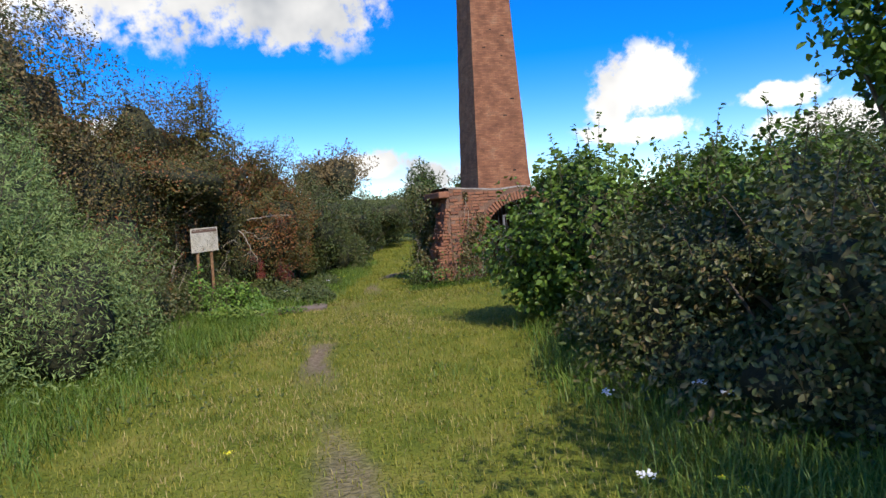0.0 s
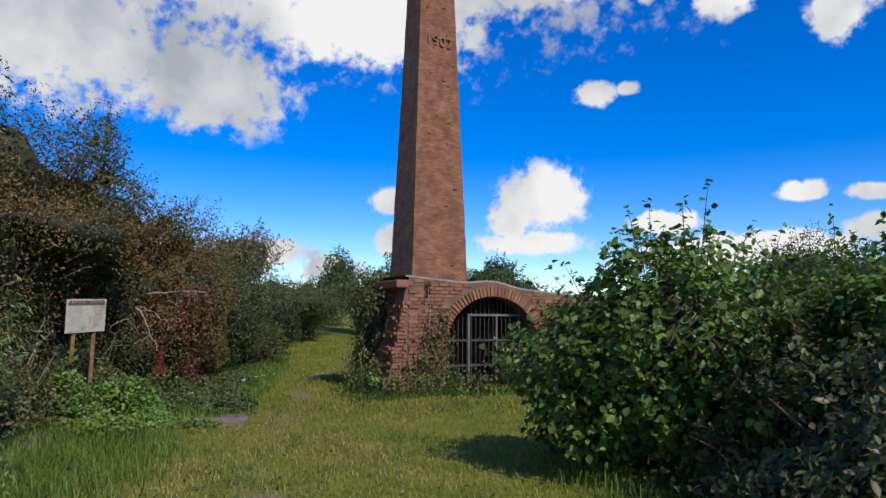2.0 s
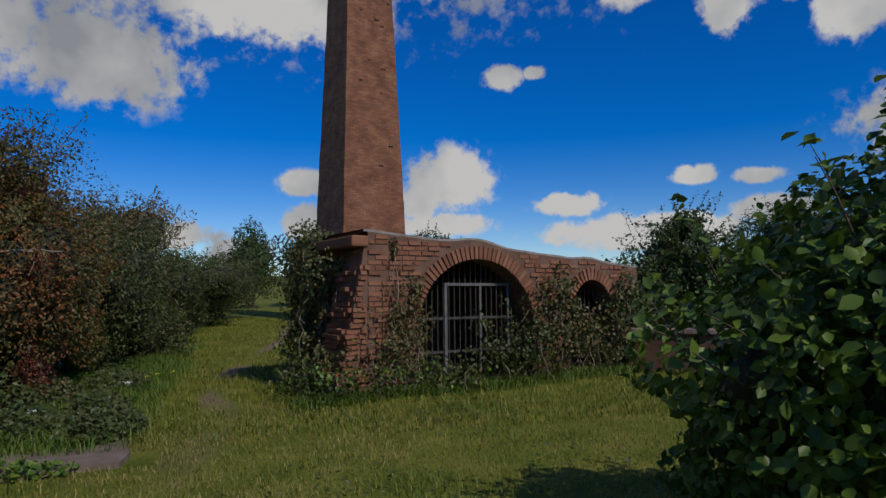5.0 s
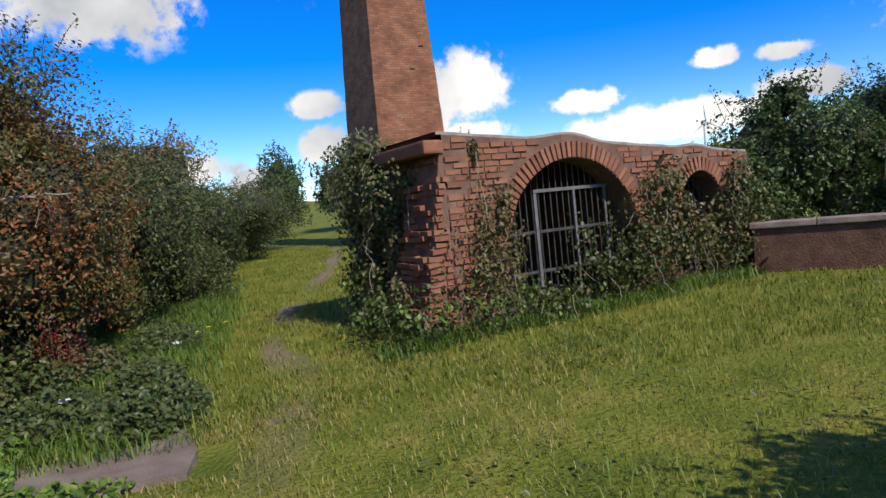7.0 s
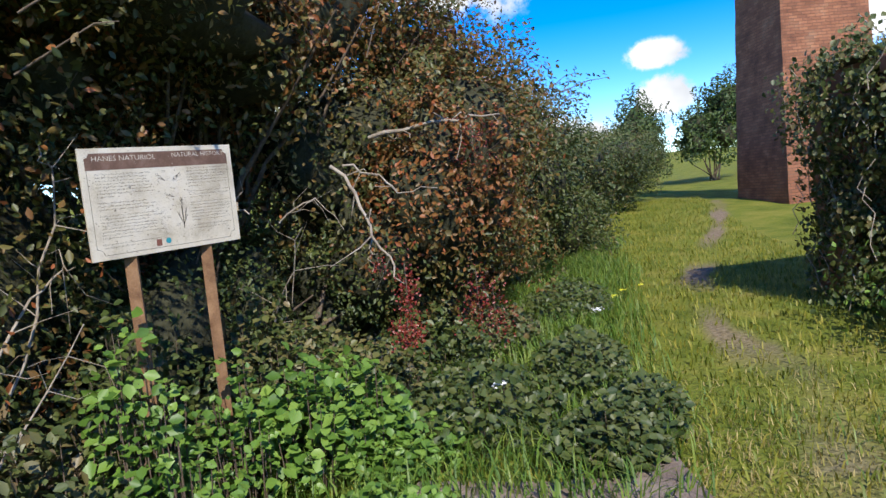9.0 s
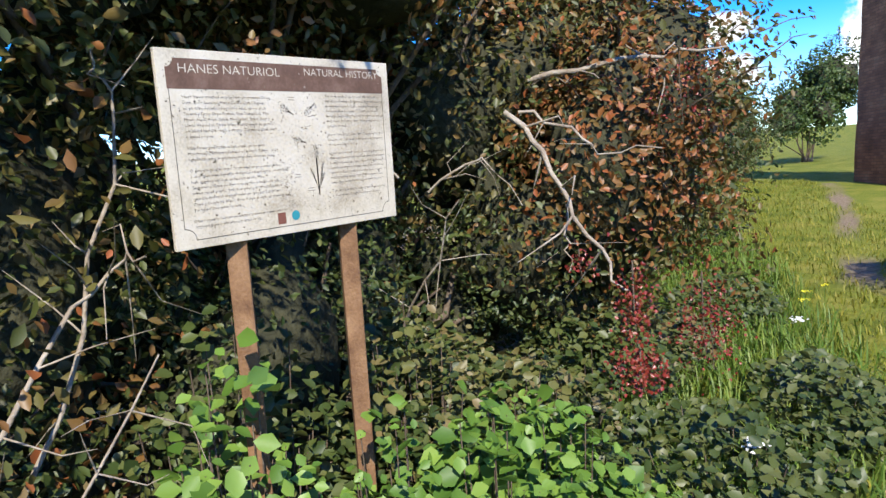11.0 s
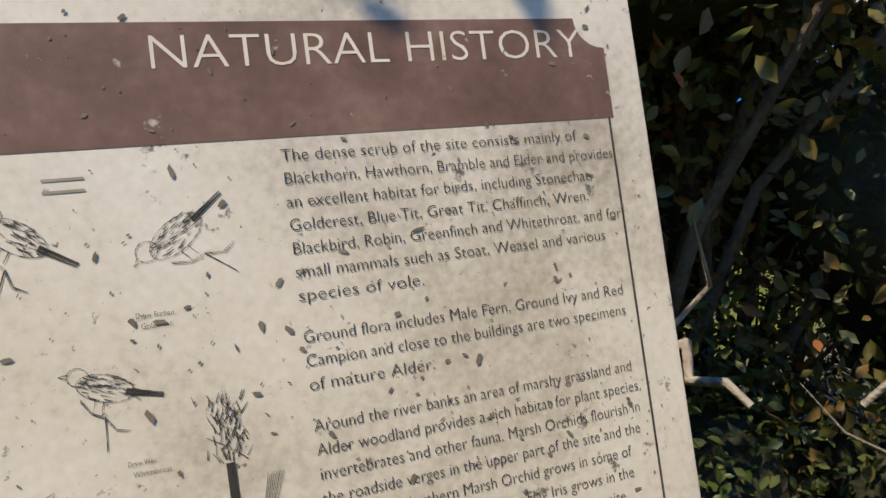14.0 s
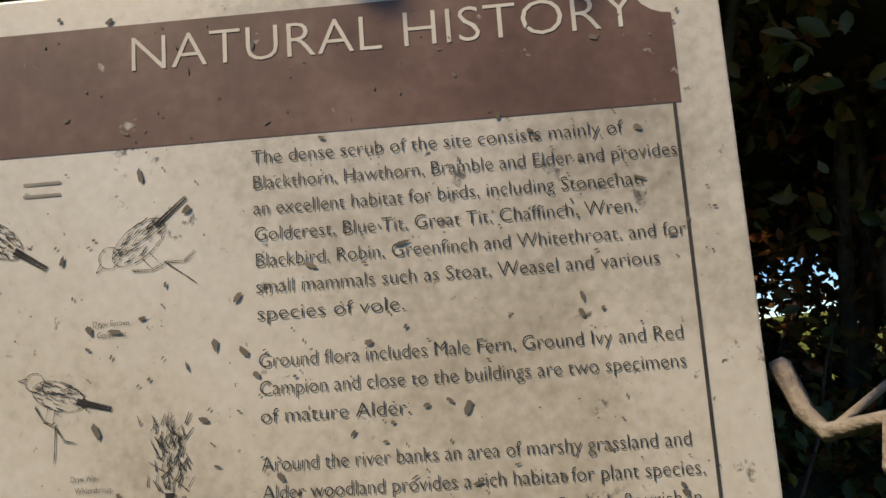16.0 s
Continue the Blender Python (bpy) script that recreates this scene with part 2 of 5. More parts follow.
def leaves(name, pos, nrm, size, mat, aspect=0.55, fold=0.25, droop=None):
    """Folded leaf blades, six corners and four faces each, in one mesh."""
    n = len(pos)
    t = rng.normal(size=(n, 3))
    if droop is not None:
        t = t * 0.5 + droop
    nrm = unit(nrm)
    t = unit(t - (t * nrm).sum(1, keepdims=True) * nrm)
    s = np.cross(nrm, t)
    L = size[:, None]
    W = L * aspect * 0.5
    V = np.empty((n, 6, 3))
    V[:, 0] = pos - t * L * 0.5
    V[:, 1] = pos - t * L * 0.05 + s * W + nrm * W * fold
    V[:, 2] = pos + t * L * 0.3 + s * W * 0.75 + nrm * W * fold * 0.5
    V[:, 3] = pos + t * L * 0.55 - nrm * L * 0.08
    V[:, 4] = pos + t * L * 0.3 - s * W * 0.75 + nrm * W * fold * 0.5
    V[:, 5] = pos - t * L * 0.05 - s * W + nrm * W * fold
    F = np.array([(0, 1, 2, 3), (0, 3, 4, 5)])[None] + (np.arange(n) * 6)[:, None, None]
    return mesh(name, V.reshape(-1, 3), F.reshape(-1, 4), mat)


def blades(name, pos, height, width, lean, mat):
    """Bent grass blades, two faces each, in one mesh."""
    n = len(pos)
    a = rng.uniform(0, 2 * math.pi, n)
    d = np.stack([np.cos(a), np.sin(a), np.zeros(n)], 1)
    s = np.stack([-np.sin(a), np.cos(a), np.zeros(n)], 1)
    h, w, l = height[:, None], width[:, None], (lean * rng.uniform(0.2, 1.3, n))[:, None]
    up = np.array([[0, 0, 1.0]])
    V = np.empty((n, 5, 3))
    V[:, 0] = pos - s * w
    V[:, 1] = pos + s * w
    V[:, 2] = pos + up * h * 0.6 + d * h * l * 0.35 + s * w * 0.8
    V[:, 3] = pos + up * h * 0.6 + d * h * l * 0.35 - s * w * 0.8
    V[:, 4] = pos + up * h * (1 - 0.25 * l) + d * h * l
    q = np.arange(n)[:, None] * 5
    F = np.concatenate([q + np.array([[0, 1, 2]]), q + np.array([[0, 2, 3]]), q + np.array([[3, 2, 4]])])
    return mesh(name, V.reshape(-1, 3), F, mat)


def lump(d, seed, amp=0.38):
    """Uneven radius of a crown in the directions d."""
    r = np.random.default_rng(seed)
    f = np.ones(len(d))
    for k in (2.0, 3.5, 6.0, 10.0):
        for _ in range(3):
            f += amp / k * 1.5 * np.sin((d @ r.normal(size=3)) * k + r.uniform(0, 6.28))
    return f


def ground_z(x, y):
    x, y = np.asarray(x, float), np.asarray(y, float)
    s = np.clip((y - 19) / 13, 0, None)
    rise = np.where(s < 1, s * s * 0.6, 0.6 + (s - 1) * 0.35)
    rise = np.minimum(rise, 3.0)
    z = rise + 0.025 * np.sin(x * 1.3 + 0.5) * np.sin(y * 0.9) + 0.015 * np.sin(x * 3.1) * np.cos(y * 2.7)
    z = z + 0.32 * np.clip((-x - 4.4) / 1.6, 0, 1) ** 1.5 + 0.05 * np.clip((x - 2.4) / 2, 0, 1)
    r = np.hypot(x, y)
    az = np.degrees(np.arctan2(x, y))
    far = np.clip((r - 70) / 110, 0, 1)
    far = far * far * (3 - 2 * far)
    z = z + far * (3.0 + 17 * np.exp(-((az - 55) / 17) ** 2) + 5 * np.exp(-((az + 25) / 20) ** 2))
    return z


# ---- ground, one sheet to the horizon ----
PATH_LINE = [(-0.6, 1.0), (-0.65, 4.0), (-1.2, 6.0), (-1.68, 8.1), (-2.1, 11.0), (-2.05, 13.2), (-1.83, 14.6), (-1.76, 15.95), (-1.98, 17.6), (-1.88, 20.0), (-1.6, 21.8), (-1.05, 24.5), (-0.4, 27.5), (0.2, 32.0)]


def to_path(x, y):
    best = np.full(np.shape(x), 99.0)
    for (a, b), (c, d) in zip(PATH_LINE, PATH_LINE[1:]):
        t = np.clip(((x - a) * (c - a) + (y - b) * (d - b)) / ((c - a) ** 2 + (d - b) ** 2), 0, 1)
        best = np.minimum(best, np.hypot(x - a - t * (c - a), y - b - t * (d - b)))
    return best


def wob(x, y):
    return 0.5 + 0.25 * np.sin(x * 2.3 + 1.3 * np.sin(y * 1.1)) + 0.25 * np.sin(y * 1.7 + 1.1 * np.sin(x * 2.9))


def bare(x, y):
    """How bare the soil is: the trodden line, worn in patches."""
    d = to_path(x, y)
    w = 0.13 + 0.19 * wob(x * 1.3, y * 1.2)
    track = np.clip((w - d) / 0.10, 0, 1) * np.clip(wob(x * 0.4 + 3, y * 0.9) * 1.7 - 0.15, 0, 1)
    track = track * np.where((y > 9.5) & (y < 14.3), 0.3, 1.0)
    litter = np.clip((-x - 4.75 + 0.2 * wob(x, y)) / 0.2, 0, 1) * np.clip((y - 10) / 2, 0, 1) * np.clip((36 - y) / 2, 0, 1) * np.clip((x + 10) / 1.5, 0, 1)
    return np.maximum(track, litter)


def axis_steps(lo, hi, step, far):
    near = list(np.arange(lo, hi + 1e-6, step))
    out, s = [], step
    p = hi
    while p < far:
        s *= 1.18
        p += s
        out.append(p)
    neg, s, p = [], step, lo
    while p > -far:
        s *= 1.18
        p -= s
        neg.append(p)
    return np.array(neg[::-1] + near + out)


gx, gy = axis_steps(-9, 12, 0.12, 3200), axis_steps(-4, 36, 0.12, 3200)
GX, GY = np.meshgrid(gx, gy)
GZ = ground_z(GX, GY)
nx, ny = len(gx), len(gy)
q = (np.arange(ny - 1)[:, None] * nx + np.arange(nx - 1)[None]).ravel()
M_GROUND = material("grass_and_soil", [(0.07, 0.10, 0.014), (0.15, 0.17, 0.025), (0.25, 0.22, 0.05)], scale=1.6, rough=0.95, bump=0.9, fine=25, spec=0.1, dist=0.04)
gme = mesh("ground", np.stack([GX, GY, GZ], -1).reshape(-1, 3), np.stack([q, q + 1, q + nx + 1, q + nx], 1), M_GROUND, smooth=True)
att = gme.attributes.new("bare", "FLOAT", "POINT")
att.data.foreach_set("value", bare(GX, GY).ravel().astype(np.float32))
nt = M_GROUND.node_tree
an = nt.nodes.new("ShaderNodeAttribute")
an.attribute_name = "bare"
soiln = nt.nodes.new("ShaderNodeTexNoise")
soiln.inputs["Scale"].default_value, soiln.inputs["Detail"].default_value = 22, 8
soilr = nt.nodes.new("ShaderNodeValToRGB")
soilr.color_ramp.elements[0].position, soilr.color_ramp.elements[0].color = 0.35, (0.14, 0.10, 0.062, 1)
soilr.color_ramp.elements[1].position, soilr.color_ramp.elements[1].color = 0.65, (0.28, 0.215, 0.145, 1)
sg = nt.nodes.new("ShaderNodeNewGeometry")
nt.links.new(sg.outputs["Position"], soiln.inputs["Vector"])
nt.links.new(soiln.outputs[0], soilr.inputs[0])
smix = nt.nodes.new("ShaderNodeMix")
smix.data_type = "RGBA"
nt.links.new(an.outputs["Fac"], smix.inputs["Factor"])
pb = nt.nodes["Principled BSDF"]
nt.links.new(pb.inputs["Base Color"].links[0].from_socket, smix.inputs["A"])
nt.links.new(soilr.outputs[0], smix.inputs["B"])
nt.links.new(smix.outputs["Result"], pb.inputs["Base Color"])
tagged(new("ground", gme), "rough trodden grass with a worn soil path", "ground", kind="structure")

# flat concrete slab beside the path
M_SLAB = material("muddy_concrete", [(0.14, 0.10, 0.075), (0.22, 0.17, 0.13), (0.29, 0.24, 0.19)], scale=5, bump=0.6, fine=60)
bm = bmesh.new()
outline = [(-3.95, 13.2), (-3.2, 13.28), (-2.52, 13.35), (-2.5, 13.8), (-2.62, 14.3), (-2.72, 14.85), (-2.95, 14.8), (-3.15, 14.1), (-3.9, 14.1)]
top = [bm.verts.new((x, y, 0.05)) for x, y in outline]
low = [bm.verts.new((x, y, -0.05)) for x, y in outline]
bm.faces.new(top)
for i in range(len(top)):
    j = (i + 1) % len(top)
    bm.faces.new((low[i], low[j], top[j], top[i]))
tagged(new("concrete_slab", from_bm("concrete_slab", bm, M_SLAB)), "worn flat concrete slab sunk in the grass beside the path", "slab", kind="structure")


# ---- grass ----
def lawn(n, x0, x1, y0, y1, keep):
    x, y = rng.uniform(x0, x1, n), rng.uniform(y0, y1, n)
    k = keep(x, y) > rng.uniform(0, 1, n)
    x, y = x[k], y[k]
    return np.stack([x, y, ground_z(x, y)], 1)


def off_slab(x, y):
    return 1 - ((x > -3.9) & (x < -2.25) & (y > 13.3) & (y < 14.05))


def grass(name, label, pos, h, w, lean, mat):
    hh = h * rng.uniform(0.5, 1.3, len(pos))
    ob = new(name, blades(name, pos, hh, np.full(len(pos), w) * rng.uniform(0.7, 1.3, len(pos)), lean, mat))
    return tagged(ob, label, "grass", kind="stuff")


def in_clear(x, y):
    right = np.where(y < 11.5, 1.9, 8.0)
    return (x > -4.6) * (x < right) * 1.0


p = lawn(150000, -5, 8, 1.2, 16, lambda x, y: (1 - bare(x, y)) * off_slab(x, y) * in_clear(x, y) * np.clip(1.3 - y / 20, 0.3, 1))
grass("lawn_grass", "short trodden green grass", p, 0.055, 0.003, 0.9, M_LEAF["grass"])
p = lawn(60000, -5, 9, 14, 34, lambda x, y: (1 - bare(x, y)) * in_clear(x, y) * ((x < 0.0) | (y < 19)))
grass("lawn_grass", "short green grass before the ruined wall", p, 0.08, 0.006, 0.8, M_LEAF["grass"])
p = lawn(50000, -4, 2, 1.2, 17, lambda x, y: (1 - 0.8 * bare(x, y)) * off_slab(x, y) * np.clip(1.2 - to_path(x, y) / 1.6, 0.05, 1) * wob(x * 0.7, y * 0.8))
grass("dry_grass", "dry yellow grass along the worn path", p, 0.05, 0.003, 1.2, M_LEAF["straw"])
p = lawn(30000, -5.6, -2.0, 2.5, 13, lambda x, y: np.clip((-x - 2.6 - 0.6 * wob(x, y)) / 1.0, 0, 1) * off_slab(x, y))
grass("long_grass", "long fresh green grass at the foot of the bushes", p, 0.2, 0.0035, 1.2, M_LEAF["long"])
p = lawn(20000, 0.2, 2.6, 2.0, 9.5, lambda x, y: np.clip((x - 0.5 - 0.5 * wob(x, y)) / 0.8, 0, 1))
grass("long_grass", "long grass at the foot of the brambles", p, 0.24, 0.004, 0.9, M_LEAF["long"])
p = lawn(30000, -4.9, -2.2, 13.8, 26, lambda x, y: np.clip((-x - 2.3 - 0.25 * wob(x, y)) / 0.8, 0, 1))
grass("long_grass", "tall grass at the foot of the hedge", p, 0.2, 0.005, 0.8, M_LEAF["long"])

p = lawn(26000, -3.5, 7.5, 3.0, 17.5, lambda x, y: (1 - bare(x, y)) * in_clear(x, y) * off_slab(x, y) * (y < 16.2 + 0.3 * x) * np.clip(wob(x * 1.9 + 4, y * 2.3) * wob(x * 0.8, y * 0.9 + 2) * 3 - 1.1, 0, 1))
grass("grass_tufts", "darker tufts of longer grass in the lawn", p, 0.11, 0.004, 1.1, M_LEAF["long"])
p = lawn(30000, -3.0, 3.5, 9.0, 17.0, lambda x, y: (1 - bare(x, y)) * off_slab(x, y) * (y < 16.2 + 0.3 * x) * np.clip(wob(x * 0.9 + 1, y * 1.1) * 1.8 - 0.8, 0, 1) * np.clip(1.2 - to_path(x, y) / 2.6, 0, 1))
grass("dry_grass", "yellowed worn grass beside the path", p, 0.055, 0.0035, 1.2, M_LEAF["straw"])

# low clover and weeds in patches
n_ = 26000
x_, y_ = rng.uniform(-4.2, 7.5, n_), rng.uniform(2, 19, n_)
k_ = (wob(x_ * 1.1 + 2, y_ * 1.3) * wob(x_ * 0.5, y_ * 0.4 + 1) > rng.uniform(0.12, 0.75, n_)) & (bare(x_, y_) < 0.2) & (in_clear(x_, y_) > 0) & (off_slab(x_, y_) > 0) & (y_ < 16.3 + 0.3 * x_)
x_, y_ = x_[k_], y_[k_]
pp_ = np.stack([x_, y_, ground_z(x_, y_) + rng.uniform(0.02, 0.075, len(x_))], 1)
tagged(new("clover", leaves("clover", pp_, np.array([0.1, -0.1, 1.0]) + rng.normal(size=pp_.shape) * 0.4, rng.uniform(0.018, 0.05, len(x_)), M_LEAF["hedge"], 0.7)), "dark green clover and low weeds in the grass", "weeds", kind="stuff")


def tall_by_wall(x, y):
    d = (y - 16.7) - 0.3 * (x - 0.2)
    return np.clip(1 - np.abs(d + 0.25) / 0.5, 0, 1) * ((x > -0.9) & (x < 6.4))


p = lawn(60000, -1, 6.5, 15.5, 19, tall_by_wall)
grass("long_grass", "tall grass along the foot of the ruined wall", p, 0.17, 0.005, 1.0, M_LEAF["long"])


# ---- shrubs ----
def shell_points(blobs, n, seed, depth=0.3, low=0.05):
    """Points and outward directions in the outer skin of overlapping lumpy crowns (cx, cy, cz, rx, ry, rz)."""
    area = np.array([(b[3] * b[4] + b[3] * b[5] + b[4] * b[5]) for b in blobs])
    cnt = np.maximum((n * area / area.sum()).astype(int), 1)
    P, D = [], []
    for i, (b, c) in enumerate(zip(blobs, cnt)):
        d = unit(rng.normal(size=(c, 3)))
        r = lump(d, seed * 31 + i) * (1 - depth * rng.uniform(0, 1, c) ** 1.5)
        pt = np.array(b[:3]) + d * r[:, None] * np.array(b[3:])
        ok = pt[:, 2] > ground_z(pt[:, 0], pt[:, 1]) + low
        for j, o in enumerate(blobs):
            if j != i:
                e = (pt - np.array(o[:3])) / np.array(o[3:])
                ok &= (e * e).sum(1) > 0.45
        P.append(pt[ok])
        D.append(d[ok])
    return np.concatenate(P), np.concatenate(D)


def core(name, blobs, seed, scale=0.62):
    # lumpy solid inside each crown; its dark colour stands in for inner shade
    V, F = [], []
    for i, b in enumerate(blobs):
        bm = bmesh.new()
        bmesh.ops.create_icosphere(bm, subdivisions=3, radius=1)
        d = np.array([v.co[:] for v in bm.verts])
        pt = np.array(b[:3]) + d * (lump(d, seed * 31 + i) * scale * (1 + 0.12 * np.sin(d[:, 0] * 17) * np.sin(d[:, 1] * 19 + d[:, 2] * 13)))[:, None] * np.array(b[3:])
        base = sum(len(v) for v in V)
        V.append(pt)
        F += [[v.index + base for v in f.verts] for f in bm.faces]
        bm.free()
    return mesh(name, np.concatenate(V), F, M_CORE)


def stems(blobs, base, seed, n=5, r0=0.04):
    """Crooked limbs from the root into each crown."""
    g = np.random.default_rng(seed + 500)
    out = []
    for b in blobs:
        for _ in range(n):
            end = np.array(b[:3]) + unit(g.normal(size=(1, 3)))[0] * np.array(b[3:]) * 0.85
            end[2] = max(end[2], 0.4)
            st = np.array(base) + np.append(g.normal(size=2) * 0.12, 0)
            line = []
            for k in range(6):
                t = k / 5
                line.append((st + (end - st) * t + g.normal(size=3) * 0.07 * math.sin(t * 3.14), r0 * (1 - 0.8 * t)))
            out.append(line)
    return out


def sprigs(blobs, n, seed, length, upward=0.6):
    """Shoots that stand out of the crown: stems, leaf places and leaf normals."""
    P, D = shell_points(blobs, n * 2, seed, depth=0.1)
    k = (D[:, 2] > -0.1)
    P, D = P[k][:n], D[k][:n]
    lines, LP, LN = [], [], []
    for p, d in zip(P, D):
        w = d + np.array([0, 0, upward]) + rng.normal(size=3) * 0.3
        w /= np.linalg.norm(w)
        ln = length * rng.uniform(0.4, 1.3)
        lines.append([(p - w * 0.25, 0.006), (p + w * ln * 0.5, 0.004), (p + w * ln + np.array([0, 0, -0.05]), 0.002)])
        for t in np.arange(0.1, 1.05, 0.09):
            LP.append(p + w * ln * t + rng.normal(size=3) * 0.03)
            LN.append(d + rng.normal(size=3) * 0.8 + np.array([0, 0, 0.6]))
    return lines, np.array(LP), np.array(LN)


SEED = [0]


def shrub(name, label, category, blobs, n, size, leaf, aspect=0.55, second=None, share=0.0, shoots=60, shoot_len=0.3, base=None, depth=0.35, group="", dense=True, stem_n=5, r0=0.04, kind=""):
    """A bush or tree: limbs, a dark core that paints the shade inside, leaves in the skin and shoots that break the
    outline.
    """
    SEED[0] += 1
    sd_ = SEED[0]
    b0 = np.array(blobs)
    if base is None:
        base = (b0[:, 0].mean(), b0[:, 1].mean())
    z0 = float(ground_z(*base))
    th = empty(name, base[0], base[1], z0, label=label, category=category, group=group, kind=kind)
    inv = Matrix.Translation((-base[0], -base[1], -z0))

    def put(nm, me, lab=""):
        me.transform(inv)
        return part(nm, me, th, lab)
    put("trunk", tubes("trunk", stems(blobs, (base[0], base[1], z0 - 0.05), sd_, stem_n, r0), M_TWIG))
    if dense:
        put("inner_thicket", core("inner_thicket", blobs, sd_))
    P, D = shell_points(blobs, int(n * 2.2), sd_, depth)
    N_ = D * 0.7 + rng.normal(size=P.shape) * 0.6 + np.array([0, 0, 0.45])
    sz = size * rng.uniform(0.55, 1.35, len(P))
    if second:
        patch = np.sin(P[:, 0] * 1.9 + sd_) * np.sin(P[:, 1] * 1.7) * np.sin(P[:, 2] * 2.3 + 1) + rng.normal(size=len(P)) * 0.25
        k = patch > np.quantile(patch, 1 - share)
        put("crown", leaves("crown", P[k], N_[k], sz[k], M_LEAF[second], aspect))
        P, N_, sz = P[~k], N_[~k], sz[~k]
    put("crown", leaves("crown", P, N_, sz, M_LEAF[leaf], aspect))
    if shoots:
        lines, LP, LN = sprigs(blobs, shoots, sd_, shoot_len)
        put("shoot", tubes("shoot", lines, M_TWIG))
        put("shoot_leaves", leaves("shoot_leaves", LP, LN, size * rng.uniform(0.6, 1.2, len(LP)), M_LEAF[leaf], aspect))
    return th


# gorse by the start of the path
shrub("gorse_bush", "dense grey-green gorse bush beside the path", "bush", [(-5.2, 8.3, 1.0, 1.0, 1.2, 1.4), (-6.0, 9.4, 1.3, 1.1, 1.2, 1.5), (-5.7, 6.9, 0.9, 0.9, 1.0, 1.4)], 60000, 0.06, "gorse", aspect=0.22, shoots=420, shoot_len=0.22)
shrub("bramble_bush", "brown-green bramble at the foot of the gorse", "bush", [(-5.3, 10.8, 0.55, 0.75, 1.2, 0.75), (-5.5, 12.2, 0.5, 0.6, 0.8, 0.7)], 9000, 0.055, "bramble", second="brown", share=0.25, shoots=60)
shrub("dry_bush", "tall dry brown bush behind the gorse", "bush", [(-7.4, 11.2, 2.4, 1.5, 1.7, 2.4), (-8.6, 12.2, 3.4, 1.8, 1.8, 2.7)], 38000, 0.065, "brown", second="hedge", share=0.35, shoots=160)
# hawthorn behind the sign
shrub("hawthorn_tree", "old hawthorn with browning leaves behind the sign", "tree", [(-6.5, 14.5, 3.1, 1.3, 1.5, 1.5), (-6.1, 16.4, 2.9, 1.6, 1.5, 1.6), (-5.2, 16.8, 2.1, 1.0, 1.0, 1.1), (-6.7, 13.0, 2.4, 1.0, 1.2, 1.5), (-5.7, 14.0, 2.75, 0.95, 1.2, 0.55), (-5.2, 15.4, 2.75, 0.95, 1.0, 0.6), (-6.5, 14.0, 1.1, 0.7, 1.2, 1.3), (-6.3, 15.6, 1.0, 0.8, 1.0, 1.1), (-6.1, 12.4, 0.9, 0.7, 1.0, 1.1)], 52000, 0.05, "haw", second="hawred", share=0.3, shoots=320, shoot_len=0.45, base=(-6.6, 15.4), stem_n=4, r0=0.035)
shrub("hawthorn_tree", "thin crooked hawthorn top standing above the hedge", "tree", [(-5.5, 15.6, 4.6, 0.5, 0.5, 0.6), (-5.3, 15.5, 3.9, 0.8, 0.7, 0.7), (-4.6, 16.9, 3.3, 0.8, 0.6, 0.4)], 4500, 0.05, "haw", shoots=70, shoot_len=0.5, base=(-6.1, 15.9), dense=False, stem_n=6, r0=0.03)
shrub("hawthorn_bush", "hawthorn bush with red berries and reddish leaves", "bush", [(-4.9, 18.0, 1.8, 1.15, 1.2, 1.4), (-5.2, 19.3, 1.75, 1.3, 1.2, 1.3), (-4.45, 17.3, 2.45, 0.8, 0.8, 0.75), (-4.25, 16.6, 1.75, 0.8, 0.7, 1.0), (-4.35, 19.0, 1.75, 0.85, 1.0, 1.0)], 42000, 0.048, "haw", second="hawred", share=0.36, shoots=160, shoot_len=0.3)
HEDGE = [(-4.5, 20.8, 1.35, 1.15, 1.5, 1.4), (-4.25, 23.0, 1.35, 1.2, 1.5, 1.3), (-3.9, 25.5, 1.4, 1.25, 1.5, 1.2), (-3.6, 28.0, 1.5, 1.3, 1.6, 1.1), (-3.1, 31.0, 1.7, 1.4, 1.8, 1.0), (-2.6, 34.5, 1.9, 1.4, 2.0, 1.0)]
for b in HEDGE:
    shrub("hedge_bush", "dense green hedge bush beside the path", "bush", [b], 9000, 0.065, "hedge", second="bramble", share=0.3, shoots=60, group="hedge along the path")
shrub("bramble_bush", "dark bramble thicket under the hawthorn", "bush", [(-6.0, 14.7, 0.8, 0.5, 0.9, 1.05), (-5.7, 15.7, 0.7, 0.6, 0.8, 0.95), (-5.1, 16.6, 0.7, 0.6, 0.8, 0.85), (-6.0, 13.3, 0.75, 0.45, 0.8, 1.1)], 13000, 0.04, "hedge", shoots=50, shoot_len=0.2)
